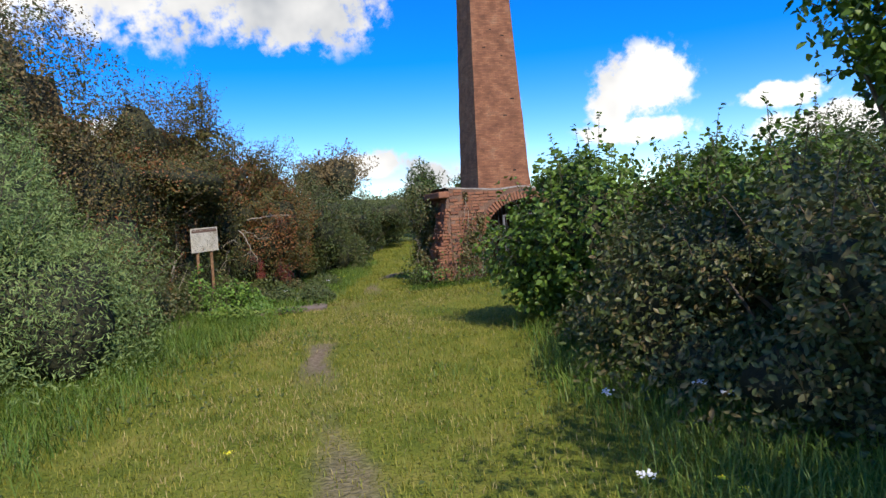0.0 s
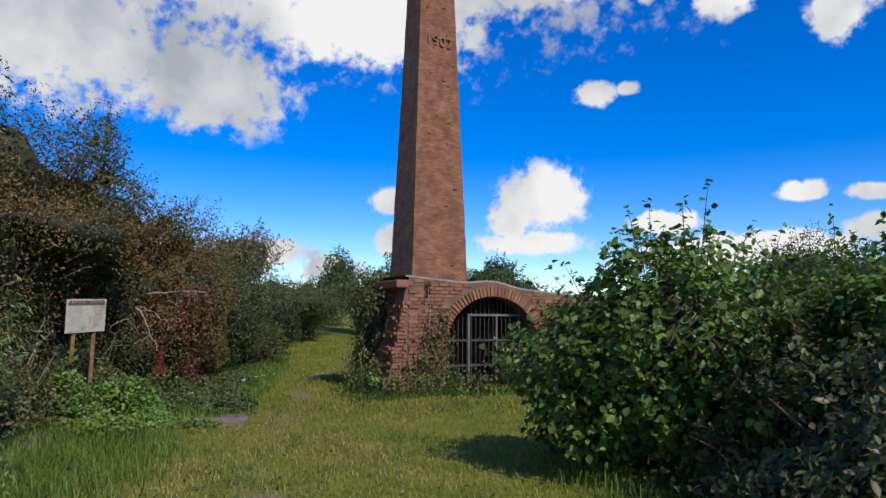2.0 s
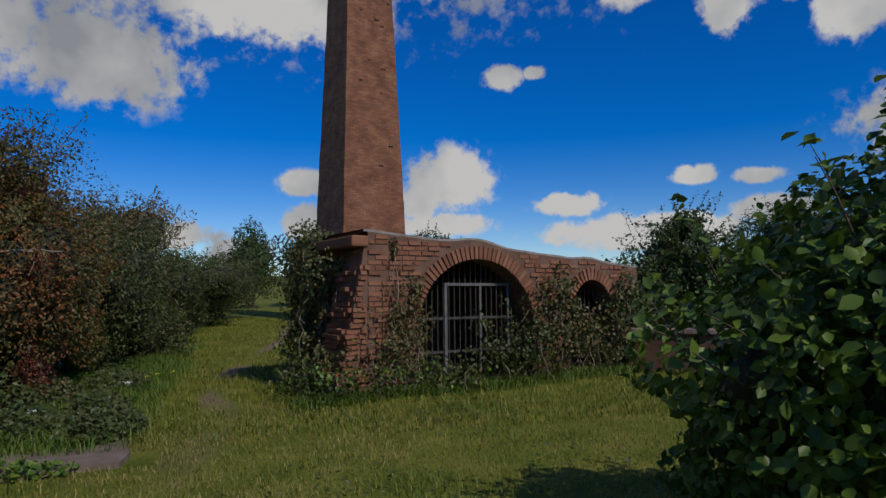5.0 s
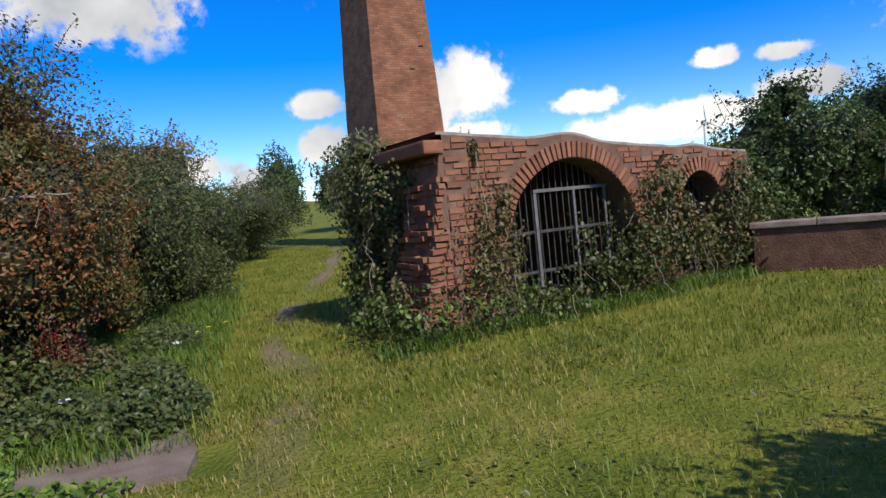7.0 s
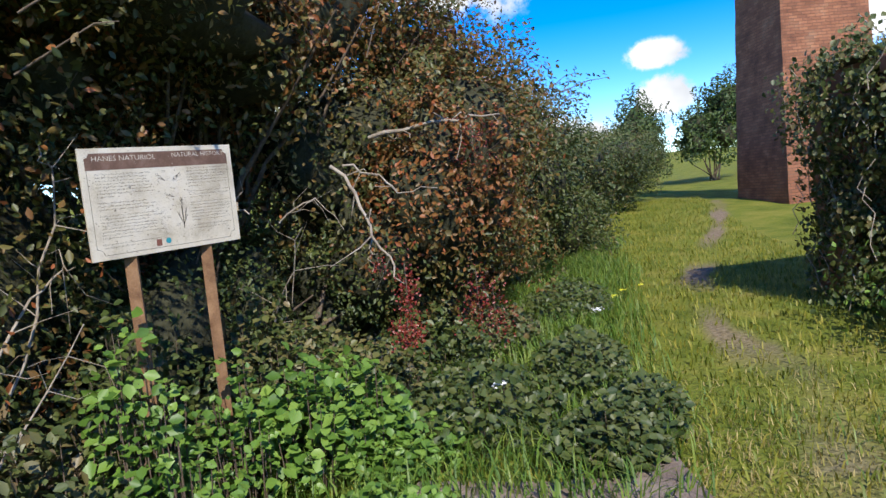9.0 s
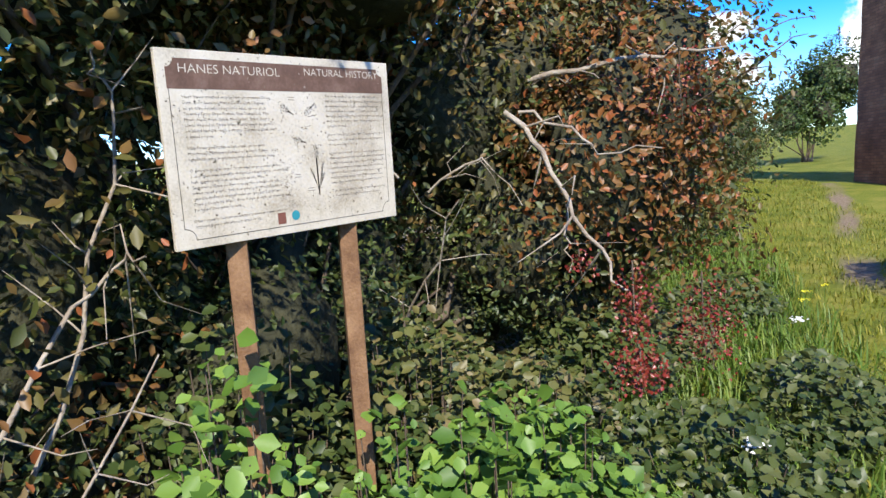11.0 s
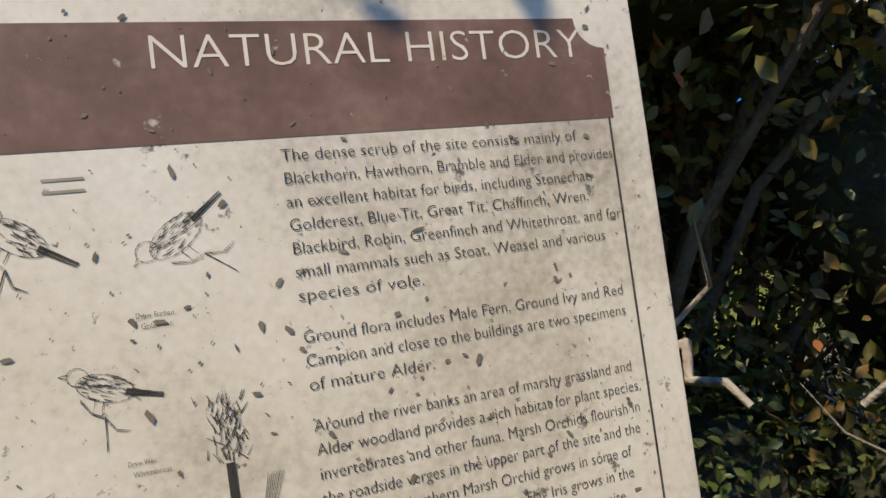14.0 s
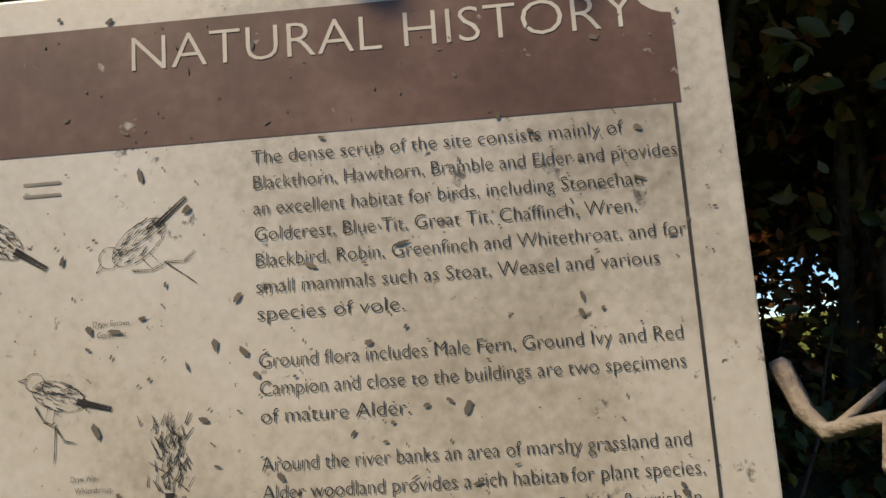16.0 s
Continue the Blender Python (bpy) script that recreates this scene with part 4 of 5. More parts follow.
board = on_sign("board", box_mesh("board", (-HX, -HY, -0.012), (HX, HY, 0.0), M_BOARD, 0.0015), 0, "cream printed panel with dirt and scratches")
bpy.context.view_layer.update()


def flat(name, pts, mat, z, label="", parent=None):
    bm = bmesh.new()
    bm.faces.new([bm.verts.new((x, y, 0)) for x, y in pts])
    return on_sign(name, from_bm(name, bm, mat), z, label, parent or board)


def B(u, v):
    return ((u - 0.5) * SW, (v - 0.5) * SH)


def notched(u0, u1, v0, v1, r, corners):
    """A panel outline whose named corners are cut by a hollow quarter circle."""
    (x0, y0), (x1, y1) = B(u0, v0), B(u1, v1)
    pts = []
    for key, cx, cy, a0 in (("bl", x0, y0, 90), ("br", x1, y0, 180), ("tr", x1, y1, 270), ("tl", x0, y1, 0)):
        if key in corners:
            for k in range(7):
                a = radians(a0 - 90 * k / 6)
                pts.append((cx + r * math.cos(a), cy + r * math.sin(a)))
        else:
            pts.append((cx, cy))
    return pts


flat("title_band", notched(0.03, 0.965, 0.805, 0.955, 0.022, ("tl", "tr")), M_BAND, 0.0004, "brown title band")
# thin printed border
ring = notched(0.035, 0.96, 0.045, 0.805, 0.03, ("bl", "br"))
V, F = [], []
for i, (a, b) in enumerate(zip(ring, ring[1:] + ring[:1])):
    if i == len(ring) - 2:
        continue
    d = Vector((b[0] - a[0], b[1] - a[1]))
    if d.length < 1e-6:
        continue
    n = Vector((-d.y, d.x)).normalized() * 0.0009
    s = len(V)
    V += [(a[0] - n.x, a[1] - n.y, 0), (b[0] - n.x, b[1] - n.y, 0), (b[0] + n.x, b[1] + n.y, 0), (a[0] + n.x, a[1] + n.y, 0)]
    F.append((s, s + 1, s + 2, s + 3))
on_sign("printed_border", mesh("printed_border", V, F, M_INK), 0.0005, "", board)


def words(body, u, v, size, mat, width=None, z=0.0008, name="text_line"):
    x, y = B(u, v)
    return on_sign(name, text_mesh(name, body, size, mat, width=width), z, "", board, x, y)


words("HANES NATURIOL", 0.07, 0.885, 0.032, M_CREAM, 0.385 * SW, name="title_text")
words("NATURAL HISTORY", 0.565, 0.897, 0.03, M_CREAM, 0.372 * SW, name="title_text")
RIGHT = [
    (0.757, "The dense scrub of the site consists mainly of", 0.27), (0.729, "Blackthorn, Hawthorn, Bramble and Elder and provides", 0.305), (0.701, "an excellent habitat for birds, including Stonechat,", 0.28), (0.673, "Goldcrest, Blue Tit, Great Tit, Chaffinch, Wren,", 0.273), (0.645, "Blackbird, Robin, Greenfinch and Whitethroat, and for", 0.305), (0.617, "small mammals such as Stoat, Weasel and various", 0.285), (0.589, "species of vole.", 0.105),
    (0.54, "Ground flora includes Male Fern, Ground Ivy and Red", 0.295), (0.512, "Campion and close to the buildings are two specimens", 0.295), (0.484, "of mature Alder.", 0.105),
    (0.436, "Around the river banks an area of marshy grassland and", 0.293), (0.408, "Alder woodland provides a rich habitat for plant species,", 0.3), (0.38, "invertebrates and other fauna. Marsh Orchids flourish in", 0.295), (0.352, "the roadside verges in the upper part of the site and the", 0.293), (0.324, "uncommon Northern Marsh Orchid grows in some of", 0.28), (0.296, "the other nearby verges. Yellow Flag Iris grows in the", 0.28), (0.268, "lowest lying grassland at the eastern end of the site.", 0.27),
    (0.22, "The habitat is suitable for bats and the site is favoured", 0.288), (0.192, "by many species of butterfly and other insects.", 0.255)]
for v, body, w in RIGHT:
    words(body, 0.656 + 0.0, 0.775 + (v - 0.757) * 1.055, 0.0108, M_INK, w * 0.985 * SW)
LEFT = [
    "Mae'r llwyni trwchus yn y lle hwn yn cynnwys Drain", "Duon, Drain Gwynion, Mwyar Duon a Choed Ysgawen", "ac yn creu cynefin rhagorol i adar, yn eu plith", "Tinwen y Graig, Dryw Eurben, Titw Tomos Las, Titw", "Mawr, Asgell Arian, Dryw, Mwyalchod, Robin Goch,", "Llinos Werdd a'r Dryw Wen. Hefyd mae'r lle gartref i", "anifeiliaid bychain megis y Wenci, Carlwm a phob math", "o lygod y maes.", "",
    "Hefyd mae yma flodau o bob math, yn eu plith", "Marchredyn, Eiddew'r Ddaear a Llysiau'r Ychen - yng", "nghyffiniau agos yr adeiladau mae dwy Wernen hen.", "",
    "O gwmpas yr afon mae'r tir yn wlyb ac yn y coed gwern", "a thir glas mae cynefin rhagorol i blanhigion, anifeiliaid", "heb asgwrn cefn ac anifeiliaid eraill. Mae", "Tegeirian y Gors yn ffynnu ar gyrion y briffordd ym", "mhen uchaf y safle; hefyd ar ymyl y briffordd gerllaw", "mae blodyn arall anghyffredin yn tyfu sef Tegeirian", "Cors y Gogledd. Mae'r Eirin Felen yn tyfu ar y borfa isaf,", "ym mhen dwyreiniol y safle.", "",
    "Mae'r cynefin hwn yn un addas i ystlumod a daw nifer o", "loynod byw a phryfetach arall i'r lle."]
for i, body in enumerate(LEFT):
    if body:
        words(body, 0.075, 0.76 - 0.0285 * i, 0.0108, M_INK, 0.0066 * len(body) * SW)


def strokes(name, segs, mat, width, label=""):
    """Pen strokes of a faded drawing, as thin bars."""
    V, F = [], []
    for (u0, v0), (u1, v1) in segs:
        a, b = Vector(B(u0, v0)), Vector(B(u1, v1))
        d = b - a
        n = Vector((-d.y, d.x)).normalized() * width * rng.uniform(0.5, 1.2)
        s = len(V)
        V += [(*(a - n), 0), (*(b - n * 0.4), 0), (*(b + n * 0.4), 0), (*(a + n), 0)]
        F.append((s, s + 1, s + 2, s + 3))
    return on_sign(name, mesh(name, V, F, mat), 0.0006, label, board)


def bird(u, v, size, tilt):
    """A perched bird in pen strokes on a forked twig; tilt in degrees from level."""
    c, k = math.cos(radians(tilt)), math.sin(radians(tilt))

    def at(a, b):
        return (u + size * (a * c - b * k) / SW, v + size * (a * k + b * c) / SH)
    segs = []
    for i in range(110):
        a, r = rng.uniform(0, 6.283), math.sqrt(rng.random())
        p, q_ = 0.42 * r * math.cos(a), 0.2 * r * math.sin(a)
        if q_ < -0.05 and rng.random() < 0.7:
            continue
        segs.append((at(p, q_), at(p + rng.uniform(0.06, 0.14), q_ + rng.normal() * 0.015)))
    rim = [(0.42 * math.cos(a), 0.21 * math.sin(a)) for a in np.linspace(0, 6.283, 22)]
    head = [(-0.42 + 0.15 * math.cos(a), 0.1 + 0.14 * math.sin(a)) for a in np.linspace(0, 6.283, 14)]
    for line in (rim, head, [(-0.56, 0.12), (-0.68, 0.06), (-0.55, 0.05)]):
        segs += [(at(*p), at(*q_)) for p, q_ in zip(line, line[1:])]
    for i in range(14):
        b_ = rng.uniform(-0.05, 0.05)
        segs.append((at(0.3, b_), at(0.85, b_ * 0.8 + 0.03)))
    for a in (-0.1, 0.02):
        segs.append((at(a, -0.2), at(a + 0.02, -0.38)))
    twig = [(-0.3, -0.25), (-0.1, -0.42), (0.1, -0.46), (0.3, -0.62), (0.5, -0.6)]
    fork = [(0.1, -0.46), (0.2, -0.8), (0.24, -0.95)]
    for line in (twig, fork):
        for off in (0, 0.025):
            segs += [(at(p[0], p[1] + off), at(q_[0], q_[1] + off)) for p, q_ in zip(line, line[1:])]
    return segs


for u, v, size, tl in ((0.467, 0.71, 0.04, -35), (0.572, 0.695, 0.042, 38), (0.513, 0.53, 0.036, -18)):
    strokes("faded_drawing", bird(u, v, size, tl), M_INK, 0.00028, "faded ink sketch of a perched bird")
fl = []
for _ in range(90):
    a, b = rng.normal() * 0.007, rng.uniform(-0.035, 0.04)
    fl.append(((0.592 + a, 0.455 + b), (0.592 + a + rng.normal() * 0.004, 0.455 + b + 0.012)))
for k in np.linspace(-1, 1, 14):
    fl.append(((0.592 + k * 0.003, 0.42), (0.594 + k * 0.003, 0.2)))
for sgn, tipv in ((1, 0.4), (-1, 0.36), (1, 0.33)):
    for k in np.linspace(0, 0.012, 9):
        fl.append(((0.594, 0.22 + k), (0.594 + sgn * (0.024 + k), tipv)))
strokes("faded_drawing", fl, M_INK, 0.0004, "faded ink sketch of an orchid")
fl = []
for _ in range(120):
    a, b = rng.normal() * 0.022, rng.uniform(0.12, 0.42)
    fl.append(((0.455 + a, b), (0.455 + a + rng.normal() * 0.012, b + rng.uniform(0.005, 0.02))))
strokes("faded_drawing", fl, M_FAINT, 0.0004, "faded ink sketch of a flower")
for u, v in ((0.50, 0.77), (0.5, 0.33), (0.555, 0.245)):
    for dv in (0, 0.014):
        (x0, y0), (x1, y1) = B(u - 0.014, v - dv), B(u + 0.014, v - dv + 0.0035)
        flat("caption_line", [(x0, y0), (x1, y0), (x1, y1), (x0, y1)], M_FAINT, 0.0005)
for u, v, two in ((0.538, 0.603, ("Dryw Eurben", "Goldcrest")), (0.522, 0.437, ("Dryw Wen", "Whitethroat"))):
    for i, body in enumerate(two):
        words(body, u + 0.003 * i, v - 0.0125 * i, 0.0045, M_INK, 0.026 * len(body) / 11 * SW, name="caption_text")
(x0, y0), (x1, y1) = B(0.395, 0.06), B(0.43, 0.125)
crest = flat("printed_crest", [(x0, y0), (x1, y0), (x1, y1), (x0, y1)], M_RED, 0.0005, "small rust-red square emblem")
cx_, cy_ = B(0.475, 0.1)
flat("printed_emblem", [(cx_ + 0.014 * math.cos(a), cy_ + 0.014 * math.sin(a)) for a in np.linspace(0, 6.283, 25)[:-1]], M_TEAL, 0.0005, "small round teal emblem")
# scuffs and bird lime
V, F = [], []
for _ in range(640):
    u, v = rng.uniform(0.02, 0.98), rng.uniform(0.03, 0.97)
    c = np.array(B(u, v))
    r = 0.0005 + 0.0016 * rng.random() ** 4
    a0 = rng.uniform(0, 6.28)
    s = len(V)
    st = rng.uniform(1, 3.0)
    for k in range(6):
        a = 6.283 * k / 6
        q = np.array([math.cos(a) * r * st, math.sin(a) * r]) * rng.uniform(0.6, 1.2)
        V.append((c[0] + q[0] * math.cos(a0) - q[1] * math.sin(a0), c[1] + q[0] * math.sin(a0) + q[1] * math.cos(a0), 0))
    F.append([s + k for k in range(6)])
on_sign("dirt_specks", mesh("dirt_specks", V, F, M_DIRT), 0.001, "", board)["kind"] = "stuff"
for x in (-0.19, 0.205):
    top = SIGN_M @ Vector((x, 0.18, -0.045))
    foot = SIGN_M @ Vector((x, -0.25, -0.045))
    d = (foot - top).normalized()
    foot = top + d * ((top.z + 0.15) / -d.z)
    m = look(top, foot)
    ob = part("post", box_mesh("post", (-0.028, -0.028, -(foot - top).length), (0.028, 0.028, 0), M_WOOD, 0.006), sign, "weathered brown square wooden post")
    ob.matrix_world = m

# ---- wind turbine on the skyline ----
TX, TY = 180.0, 260.0
tz = float(ground_z(TX, TY)) - 7.0
turb = empty("wind_turbine", TX, TY, tz, label="distant white three-bladed wind turbine", category="wind turbine")
part("tower", tubes("tower", [[((0, 0, -2), 0.7), ((0, 0, 24), 0.4)]], M_TURB), turb)
part("nacelle", box_mesh("nacelle", (-0.6, -1.2, 23.6), (0.6, 1.2, 24.8), M_TURB, 0.2), turb)
for a in (95, 215, 335):
    c, s = math.cos(radians(a)), math.sin(radians(a))
    part("blade", tubes("blade", [[((0, -1.4, 24.2), 0.35), ((3 * c, -1.4, 24.2 + 3 * s), 0.4), ((7 * c, -1.4, 24.2 + 7 * s), 0.1)]], M_TURB), turb)


# ---- undergrowth round the sign ----
def clump(name, label, x, y, rx, ry, h, n, size, leaf, aspect=0.75, category="weeds"):
    """A low patch of stalked leaves."""
    a, r = rng.uniform(0, 6.283, n), np.sqrt(rng.uniform(0, 1, n))
    px, py = x + rx * r * np.cos(a), y + ry * r * np.sin(a)
    pz = ground_z(px, py) + h * rng.uniform(0.15, 1, n) * (1.1 - 0.6 * r)
    z0 = float(ground_z(x, y))
    P = np.stack([px - x, py - y, pz - z0], 1)
    th = empty(name, x, y, z0, label=label, category=category)
    N_ = np.array([0.25, -0.3, 1.0]) + rng.normal(size=P.shape) * 0.5
    part("leaves", leaves("leaves", P, N_, size * rng.uniform(0.5, 1.3, n), M_LEAF[leaf], aspect), th)
    lines = []
    for p in P[:: max(1, n // 60)]:
        lines.append([((p[0] * 0.8, p[1] * 0.8, 0), 0.004), (p * np.array([0.9, 0.9, 0.6]), 0.003), (p, 0.002)])
    part("stem", tubes("stem", lines, M_TWIG), th)
    return th


clump("bramble_patch", "bright green young bramble leaves below the sign", -4.97, 13.5, 0.24, 0.25, 1.1, 420, 0.06, "young")
clump("bramble_patch", "bright green young bramble leaves before the post", -4.7, 13.85, 0.2, 0.2, 0.85, 300, 0.055, "young")
clump("bramble_patch", "pale green bramble leaves beside the post", -4.7, 13.35, 0.3, 0.25, 0.6, 320, 0.055, "young")
clump("bramble_patch", "round pale bramble leaves before the sign post", -4.5, 14.12, 0.25, 0.25, 0.8, 420, 0.068, "young", 0.85)
clump("bramble_patch", "fresh bramble leaves beside the sign post", -4.3, 14.4, 0.32, 0.3, 0.66, 560, 0.062, "young", 0.85)
clump("weed_patch", "dark leafy weeds behind the sign posts", -5.25, 13.9, 0.25, 0.6, 1.0, 900, 0.05, "hedge")
clump("weed_patch", "leafy ivy and weeds in the shade beside the sign", -4.95, 14.7, 0.3, 0.45, 0.95, 1100, 0.05, "ivy")
for x, y, rx, ry, h, n, lf in ((-3.0, 14.5, 0.35, 0.4, 0.25, 800, "hedge"), (-5.0, 15.3, 0.45, 0.5, 0.65, 1500, "ivy"), (-4.5, 14.6, 0.35, 0.4, 0.6, 900, "young"), (-4.9, 14.4, 0.4, 0.6, 0.55, 1300, "hedge"), (-4.6, 15.2, 0.5, 0.6, 0.55, 1600, "ivy"), (-4.35, 16.1, 0.5, 0.7, 0.6, 1700, "hedge"), (-5.2, 13.2, 0.35, 0.5, 0.6, 900, "bramble"), (-3.95, 17.0, 0.4, 0.7, 0.5, 1400, "bramble"), (-3.7, 15.0, 0.5, 0.7, 0.4, 1500, "hedge"), (-3.15, 15.9, 0.35, 0.7, 0.4, 1400, "hedge"), (-4.1, 14.4, 0.4, 0.4, 0.3, 900, "young"), (-4.2, 12.8, 0.6, 0.4, 0.3, 1000, "long"), (-2.75, 15.0, 0.25, 0.5, 0.3, 700, "hedge"), (-3.4, 18.6, 0.5, 0.8, 0.45, 1300, "hedge")):
    clump("weed_patch", "leafy ground weeds at the foot of the hedge", x, y, rx, ry, h, n, 0.055, lf)


for x, y, rx, ry, h, n, lf in ((-3.9, 13.6, 0.35, 0.3, 0.25, 600, "young"), (-3.3, 13.3, 0.5, 0.16, 0.16, 500, "long"), (-2.95, 14.5, 0.25, 0.4, 0.35, 800, "hedge")):
    clump("weed_patch", "grassy weeds creeping over the concrete slab", x, y, rx, ry, h, n, 0.05, lf)


# bare twigs and dead branches in the dark gap under the hawthorn
def branch(name, label, pts, r, forks=5):
    g = np.random.default_rng(int(abs(pts[0][0]) * 1000))
    th = empty(name, *pts[0], label=label, category="branch")
    P = np.array(pts) - np.array(pts[0])
    fine = []
    for a, b in zip(P, P[1:]):
        for t in (0, 0.33, 0.66):
            fine.append(a + (b - a) * t + g.normal(size=3) * 0.012)
    fine.append(P[-1])
    n = len(fine)
    part("stem", tubes("stem", [[(p, r * (1 - 0.7 * i / n)) for i, p in enumerate(fine)]], M_DEAD), th)
    for k in range(forks):
        s = fine[int((k + 1) * n / (forks + 2))]
        d = g.normal(size=3) * np.array([0.8, 0.8, 0.6]) + (fine[-1] - fine[0]) * 0.25
        d = d / np.linalg.norm(d) * g.uniform(0.12, 0.36)
        part("twig", tubes("twig", [[(s, r * 0.4), (s + d * 0.5 + g.normal(size=3) * 0.03, r * 0.28), (s + d, r * 0.1)]], M_DEAD), th)
    return th


branch("dead_branch", "pale bare hawthorn branch hanging beside the sign", [(-4.55, 14.97, 1.71), (-4.37, 14.91, 1.51), (-4.28, 14.8, 1.32), (-4.15, 14.73, 1.13), (-4.04, 14.64, 0.98)], 0.015)
branch("dead_branch", "pale bare branch reaching out of the dark hedge", [(-4.5, 15.08, 1.73), (-4.29, 15.11, 1.62), (-4.16, 15.11, 1.51), (-3.9, 15.1, 1.51)], 0.009, 3)
branch("dead_branch", "thin pale twig hanging from a branch", [(-4.27, 14.85, 1.28), (-4.275, 14.8, 1.15), (-4.27, 14.76, 1.04)], 0.006, 2)
branch("dead_branch", "grey fallen branch in the dark under the hawthorn", [(-4.85, 14.81, 1.39), (-4.7, 14.85, 1.51), (-4.62, 14.87, 1.53), (-4.47, 14.89, 1.31)], 0.006, 6)
branch("dead_branch", "grey broken branch beside the sign board", [(-5.05, 14.46, 1.56), (-4.94, 14.44, 1.51), (-4.84, 14.43, 1.46)], 0.013, 1)
branch("dead_branch", "thin grey branch in the dark hedge", [(-5.2, 15.2, 0.7), (-4.9, 15.0, 1.1), (-4.75, 14.9, 1.35)], 0.008, 7)
branch("dead_branch", "mossy bare branch beside the sign", [(-5.5, 13.2, 0.5), (-5.43, 13.5, 1.1), (-5.42, 13.7, 1.7), (-5.43, 13.63, 1.9)], 0.009, 10)
branch("dead_branch", "twisted bare branch beside the sign", [(-5.45, 13.1, 0.8), (-5.37, 13.4, 1.18), (-5.32, 13.55, 1.3), (-5.2, 13.5, 1.3)], 0.008, 10)
branch("dead_branch", "tangled bare twigs under the sign", [(-5.3, 12.9, 0.4), (-5.25, 13.2, 0.7), (-5.15, 13.45, 1.05)], 0.007, 10)
branch("dead_branch", "brown bough above the dark hedge", [(-4.6, 15.9, 1.95), (-4.19, 15.87, 2.0), (-3.87, 15.86, 2.02), (-3.57, 15.81, 2.0)], 0.018, 9)


def berries(x, y, z, r, h, n):
    th = empty("berry_cluster", x, y, z, label="hanging cluster of dark red berries", category="berries", group="berry clusters by the hedge")
    d = rng.normal(size=(n, 3)) * np.array([r, r, h])
    part("fruit", leaves("berries", d, rng.normal(size=(n, 3)), np.full(n, 0.016), M_LEAF["berry"], 0.9, 0.6), th)
    part("stem", tubes("stem", [[((0, 0, h * 2), 0.004), ((0, 0, 0), 0.003), ((0.01, 0, -h * 2), 0.002)]], M_TWIG), th)


for b in ((-4.02, 14.62, 0.9, 0.035, 0.1, 300), (-4.0, 14.5, 0.72, 0.05, 0.04, 320), (-4.23, 14.77, 1.07, 0.03, 0.03, 60), (-3.75, 15.3, 0.75, 0.06, 0.1, 220), (-3.7, 15.6, 0.6, 0.08, 0.1, 260), (-3.8, 15.9, 1.85, 0.12, 0.1, 140), (-3.9, 16.2, 1.7, 0.15, 0.2, 200), (-4.3, 16.6, 2.2, 0.2, 0.25, 260), (-4.0, 17.2, 1.6, 0.25, 0.25, 300)):
    berries(*b)


def flower_head(x, y, h, mat, label, r):
    z0 = float(ground_z(x, y))
    th = empty("wild_flower", x, y, z0, label=label, category="flower", group="wild flowers in the grass")
    part("stem", tubes("stem", [[((0, 0, 0), 0.003), ((0.01, 0, h), 0.002)]], M_LEAF["long"]), th)
    n = 26
    d = rng.normal(size=(n, 3)) * np.array([r, r, r * 0.3]) + np.array([0.01, 0, h])
    part("petals", leaves("petals", d, np.array([0, -0.4, 1.0]) + rng.normal(size=(n, 3)) * 0.3, np.full(n, r * 0.8), M_LEAF[mat], 0.8), th)


for x, y, h in ((1.05, 4.7, 0.35), (0.98, 3.55, 0.18), (1.75, 4.75, 0.35), (1.85, 4.6, 0.3), (-3.05, 17.2, 0.3), (-3.6, 14.9, 0.3)):
    flower_head(x, y, h, "white", "white umbel of a wild flower in the grass", 0.025)
for x, y, h in ((1.3, 3.35, 0.2), (1.4, 3.3, 0.15), (-1.6, 4.6, 0.08), (-2.8, 18.3, 0.3), (-2.9, 17.9, 0.3), (-2.6, 18.6, 0.3)):
    flower_head(x, y, h, "yellow", "yellow wild flower in the grass", 0.015)

# ---- single bricks of the ruin ----
BL, BH_, BD = 0.215, 0.065, 0.05


def brick_mesh(l):
    bm = bmesh.new()
    vs = box(bm, (0, -0.016, 0), (l, BD, BH_))
    for v in vs:
        if v.co.y < 0:
            v.co.x += 0.006 if v.co.x < l / 2 else -0.006
            v.co.z += 0.005 if v.co.z < BH_ / 2 else -0.005
    return from_bm("brick", bm, M_BRICK)


B_FULL, B_HALF = brick_mesh(BL), brick_mesh(0.1)
places = []
row = 0
z = 0.0
while z < 2.36:
    s = 0.0 if row % 2 else -0.11
    while s < WLEN:
        half = rng.random() < 0.2
        l = 0.1 if half else BL
        a, b = max(s, 0.0), s + l
        clear = all(((max(abs(q - c), 0) / (w + 0.23)) ** 2 + (max(zz - zs, 0) / (r + 0.23)) ** 2 > 1) for c, w, zs, r in ARCHES for q in (a, b) for zz in (z, z + BH_))
        if clear and b < WLEN and z + BH_ < wall_top(b) and s >= -0.01:
            places.append((s, z, half))
        s = b + 0.011
    z += BH_ + 0.011
    row += 1
places.sort(key=lambda p: p[0])
for i, (s, z, half) in enumerate(places):
    dip = rng.normal() * 0.006 + (0.02 if rng.random() < 0.06 else 0)
    m = pose(s, dip, z, 0, rng.normal() * 0.7, rng.normal() * 0.8)
    ob = new("brick", B_HALF if half else B_FULL)
    ob.parent = front
    ob.matrix_basis = m
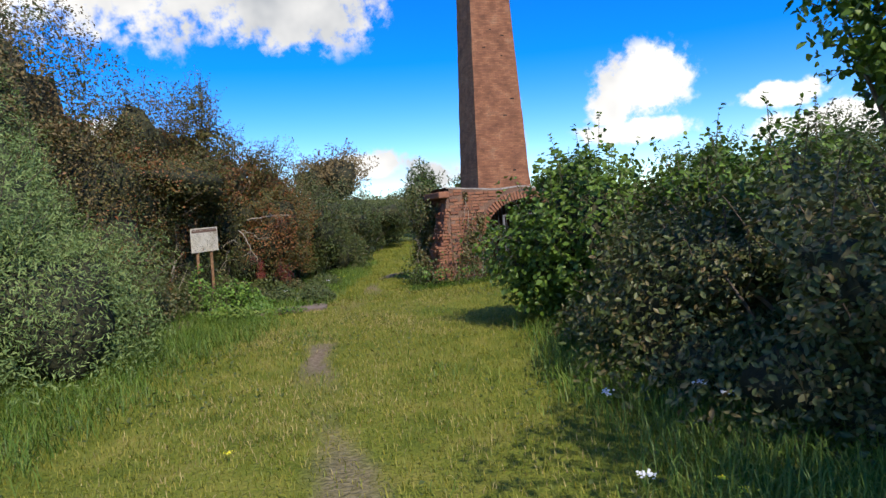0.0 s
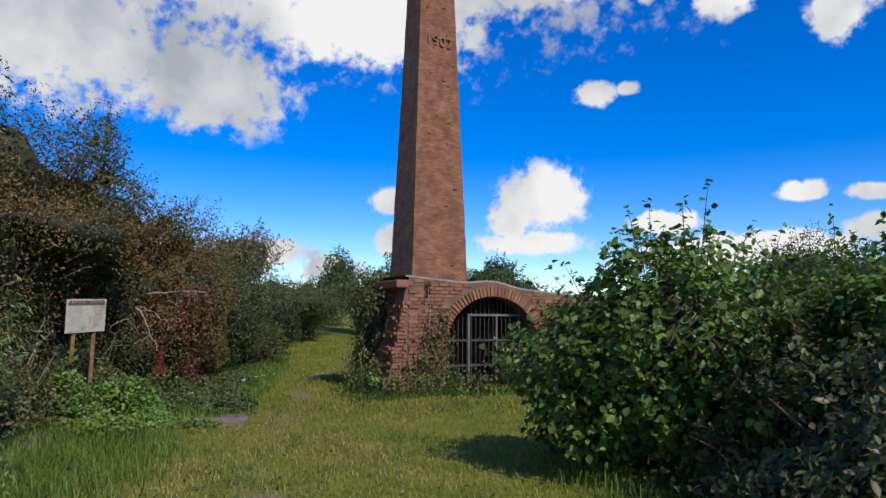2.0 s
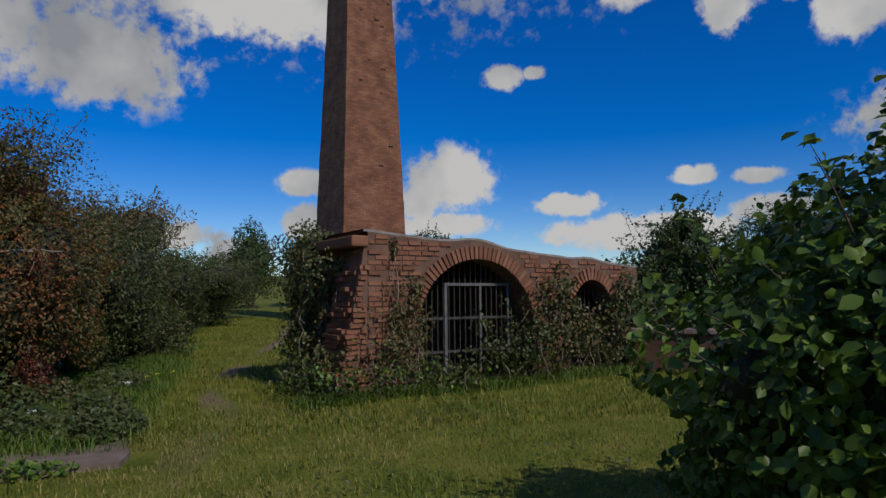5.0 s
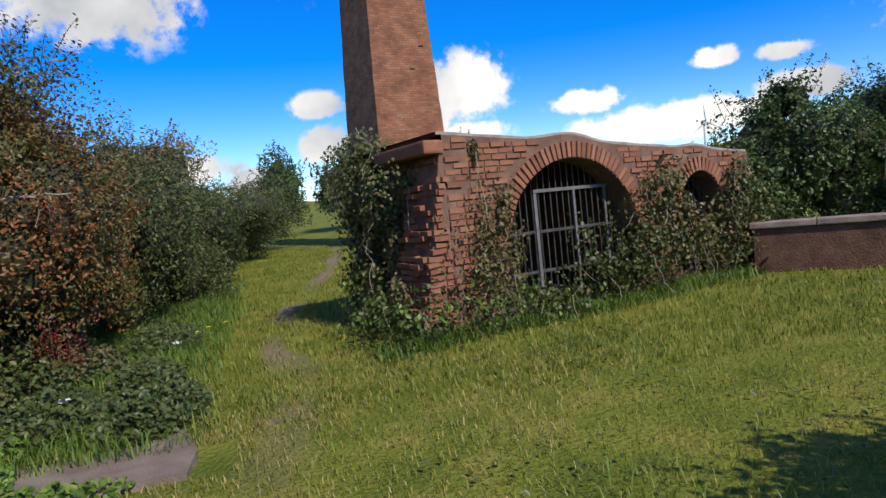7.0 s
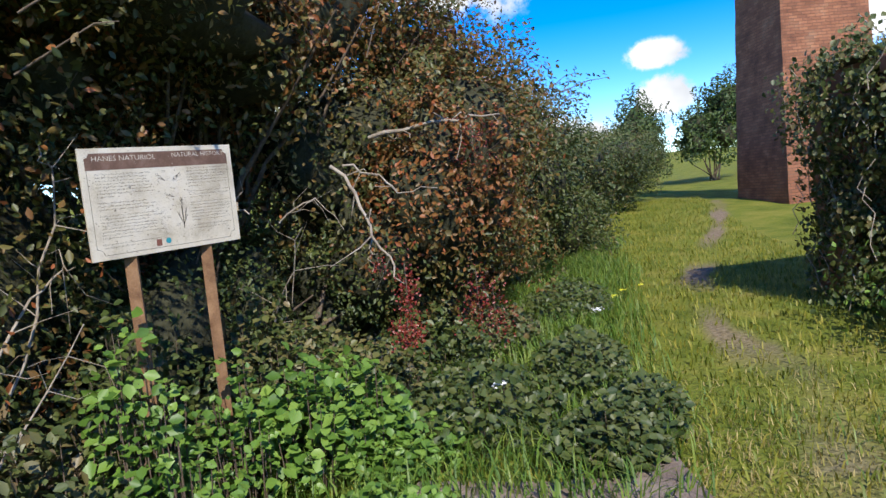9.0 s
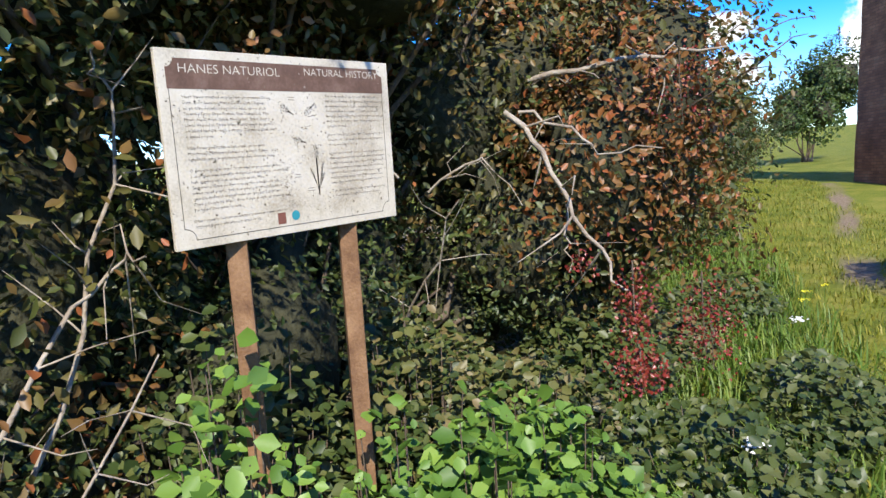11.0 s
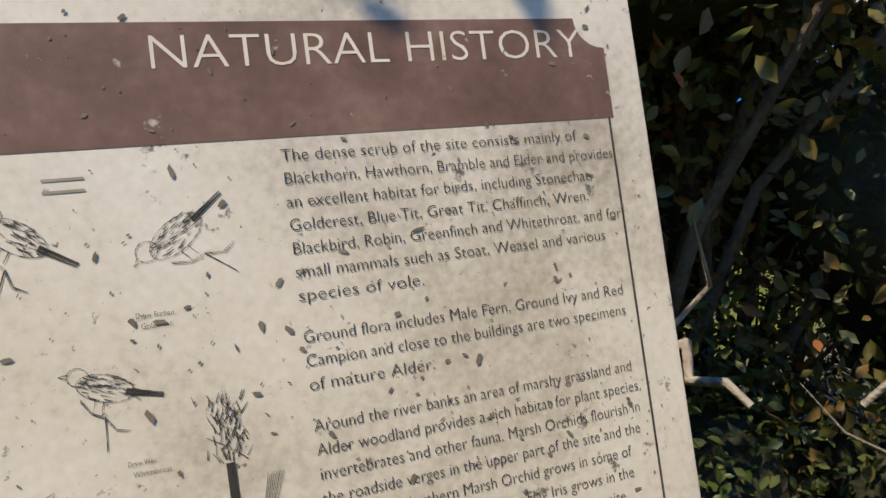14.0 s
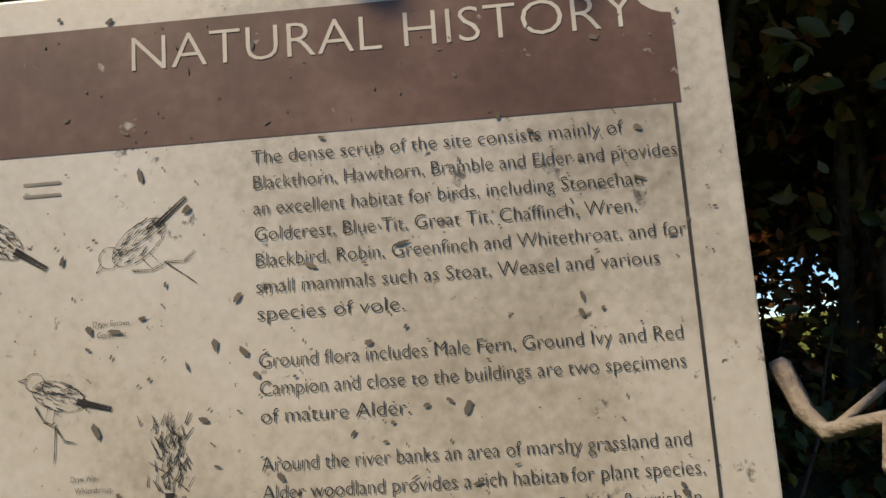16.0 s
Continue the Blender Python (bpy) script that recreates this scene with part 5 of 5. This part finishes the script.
# voussoirs round the arches
for c, w, zs, r in ARCHES:
    per = math.pi * (w + r) / 2
    n = int(per / 0.078)
    for k in range(n):
        a = math.pi * (k + 0.5) / n
        x, zz = c + w * math.cos(a), zs + r * math.sin(a)
        nrm = Vector((math.cos(a) / w, 0, math.sin(a) / r)).normalized()
        ang = math.degrees(math.atan2(nrm.z, nrm.x))
        ob = new("voussoir", B_FULL)
        ob.parent = front
        ob.matrix_basis = pose(x, -0.012 + rng.normal() * 0.004, zz, 0, -ang, 0) @ pose(0.0, 0, -0.03)
# the broken corner pier, brick by brick
pier = empty("broken_pier", 0, 0, 0, label="crumbling leaning brick pier at the corner of the ruin", category="pier")
pier.matrix_world = W_M
bm = bmesh.new()
vs = box(bm, (-0.5, -0.01, -0.1), (-0.01, 0.7, 2.16))
for v in vs:
    if v.co.x < -0.1 and v.co.z > 1:
        v.co.x = -0.06
part("rubble_core", from_bm("rubble_core", bm, M_MORTAR), pier)


def lay(mesh_, owner, x, y, z, turn, loose):
    ob = new("brick", mesh_)
    ob.parent = owner
    ob.matrix_basis = pose(x + rng.normal() * loose, y + rng.normal() * loose, z, rng.normal() * 2, rng.normal() * 2 - 2, turn + rng.normal() * 3)


for r_ in range(28):
    z = r_ * 0.076
    out = 0.5 * (1 - z / 2.35) + 0.03 * math.sin(z * 9) + 0.018 * rng.normal()
    x = -out
    while x < -0.08:
        lay(B_FULL if x < -0.22 else B_HALF, pier, x, -0.03, z, 0, 0.012)
        x += 0.226
    for k in range(3):
        if rng.random() < 0.86:
            lay(B_FULL, pier, -out - 0.02, 0.21 + 0.226 * k + (0.1 if r_ % 2 else 0), z, -90, 0.016)
# bricks of the side wall, in the stretch that the ivy leaves bare
for r_ in range(30):
    z = r_ * 0.076
    d = 0.94 + (0.11 if r_ % 2 else 0)
    while d < 2.3:
        lay(B_FULL, west, -0.005, d, z, -90, 0.006)
        d += 0.226
slabm = box_mesh("overhang_stone", (-0.28, -0.05, 2.16), (-0.005, 1.3, 2.32), M_BRICKJ, 0.03)
part("overhang_stone", slabm, pier, "broken overhanging concrete edge")
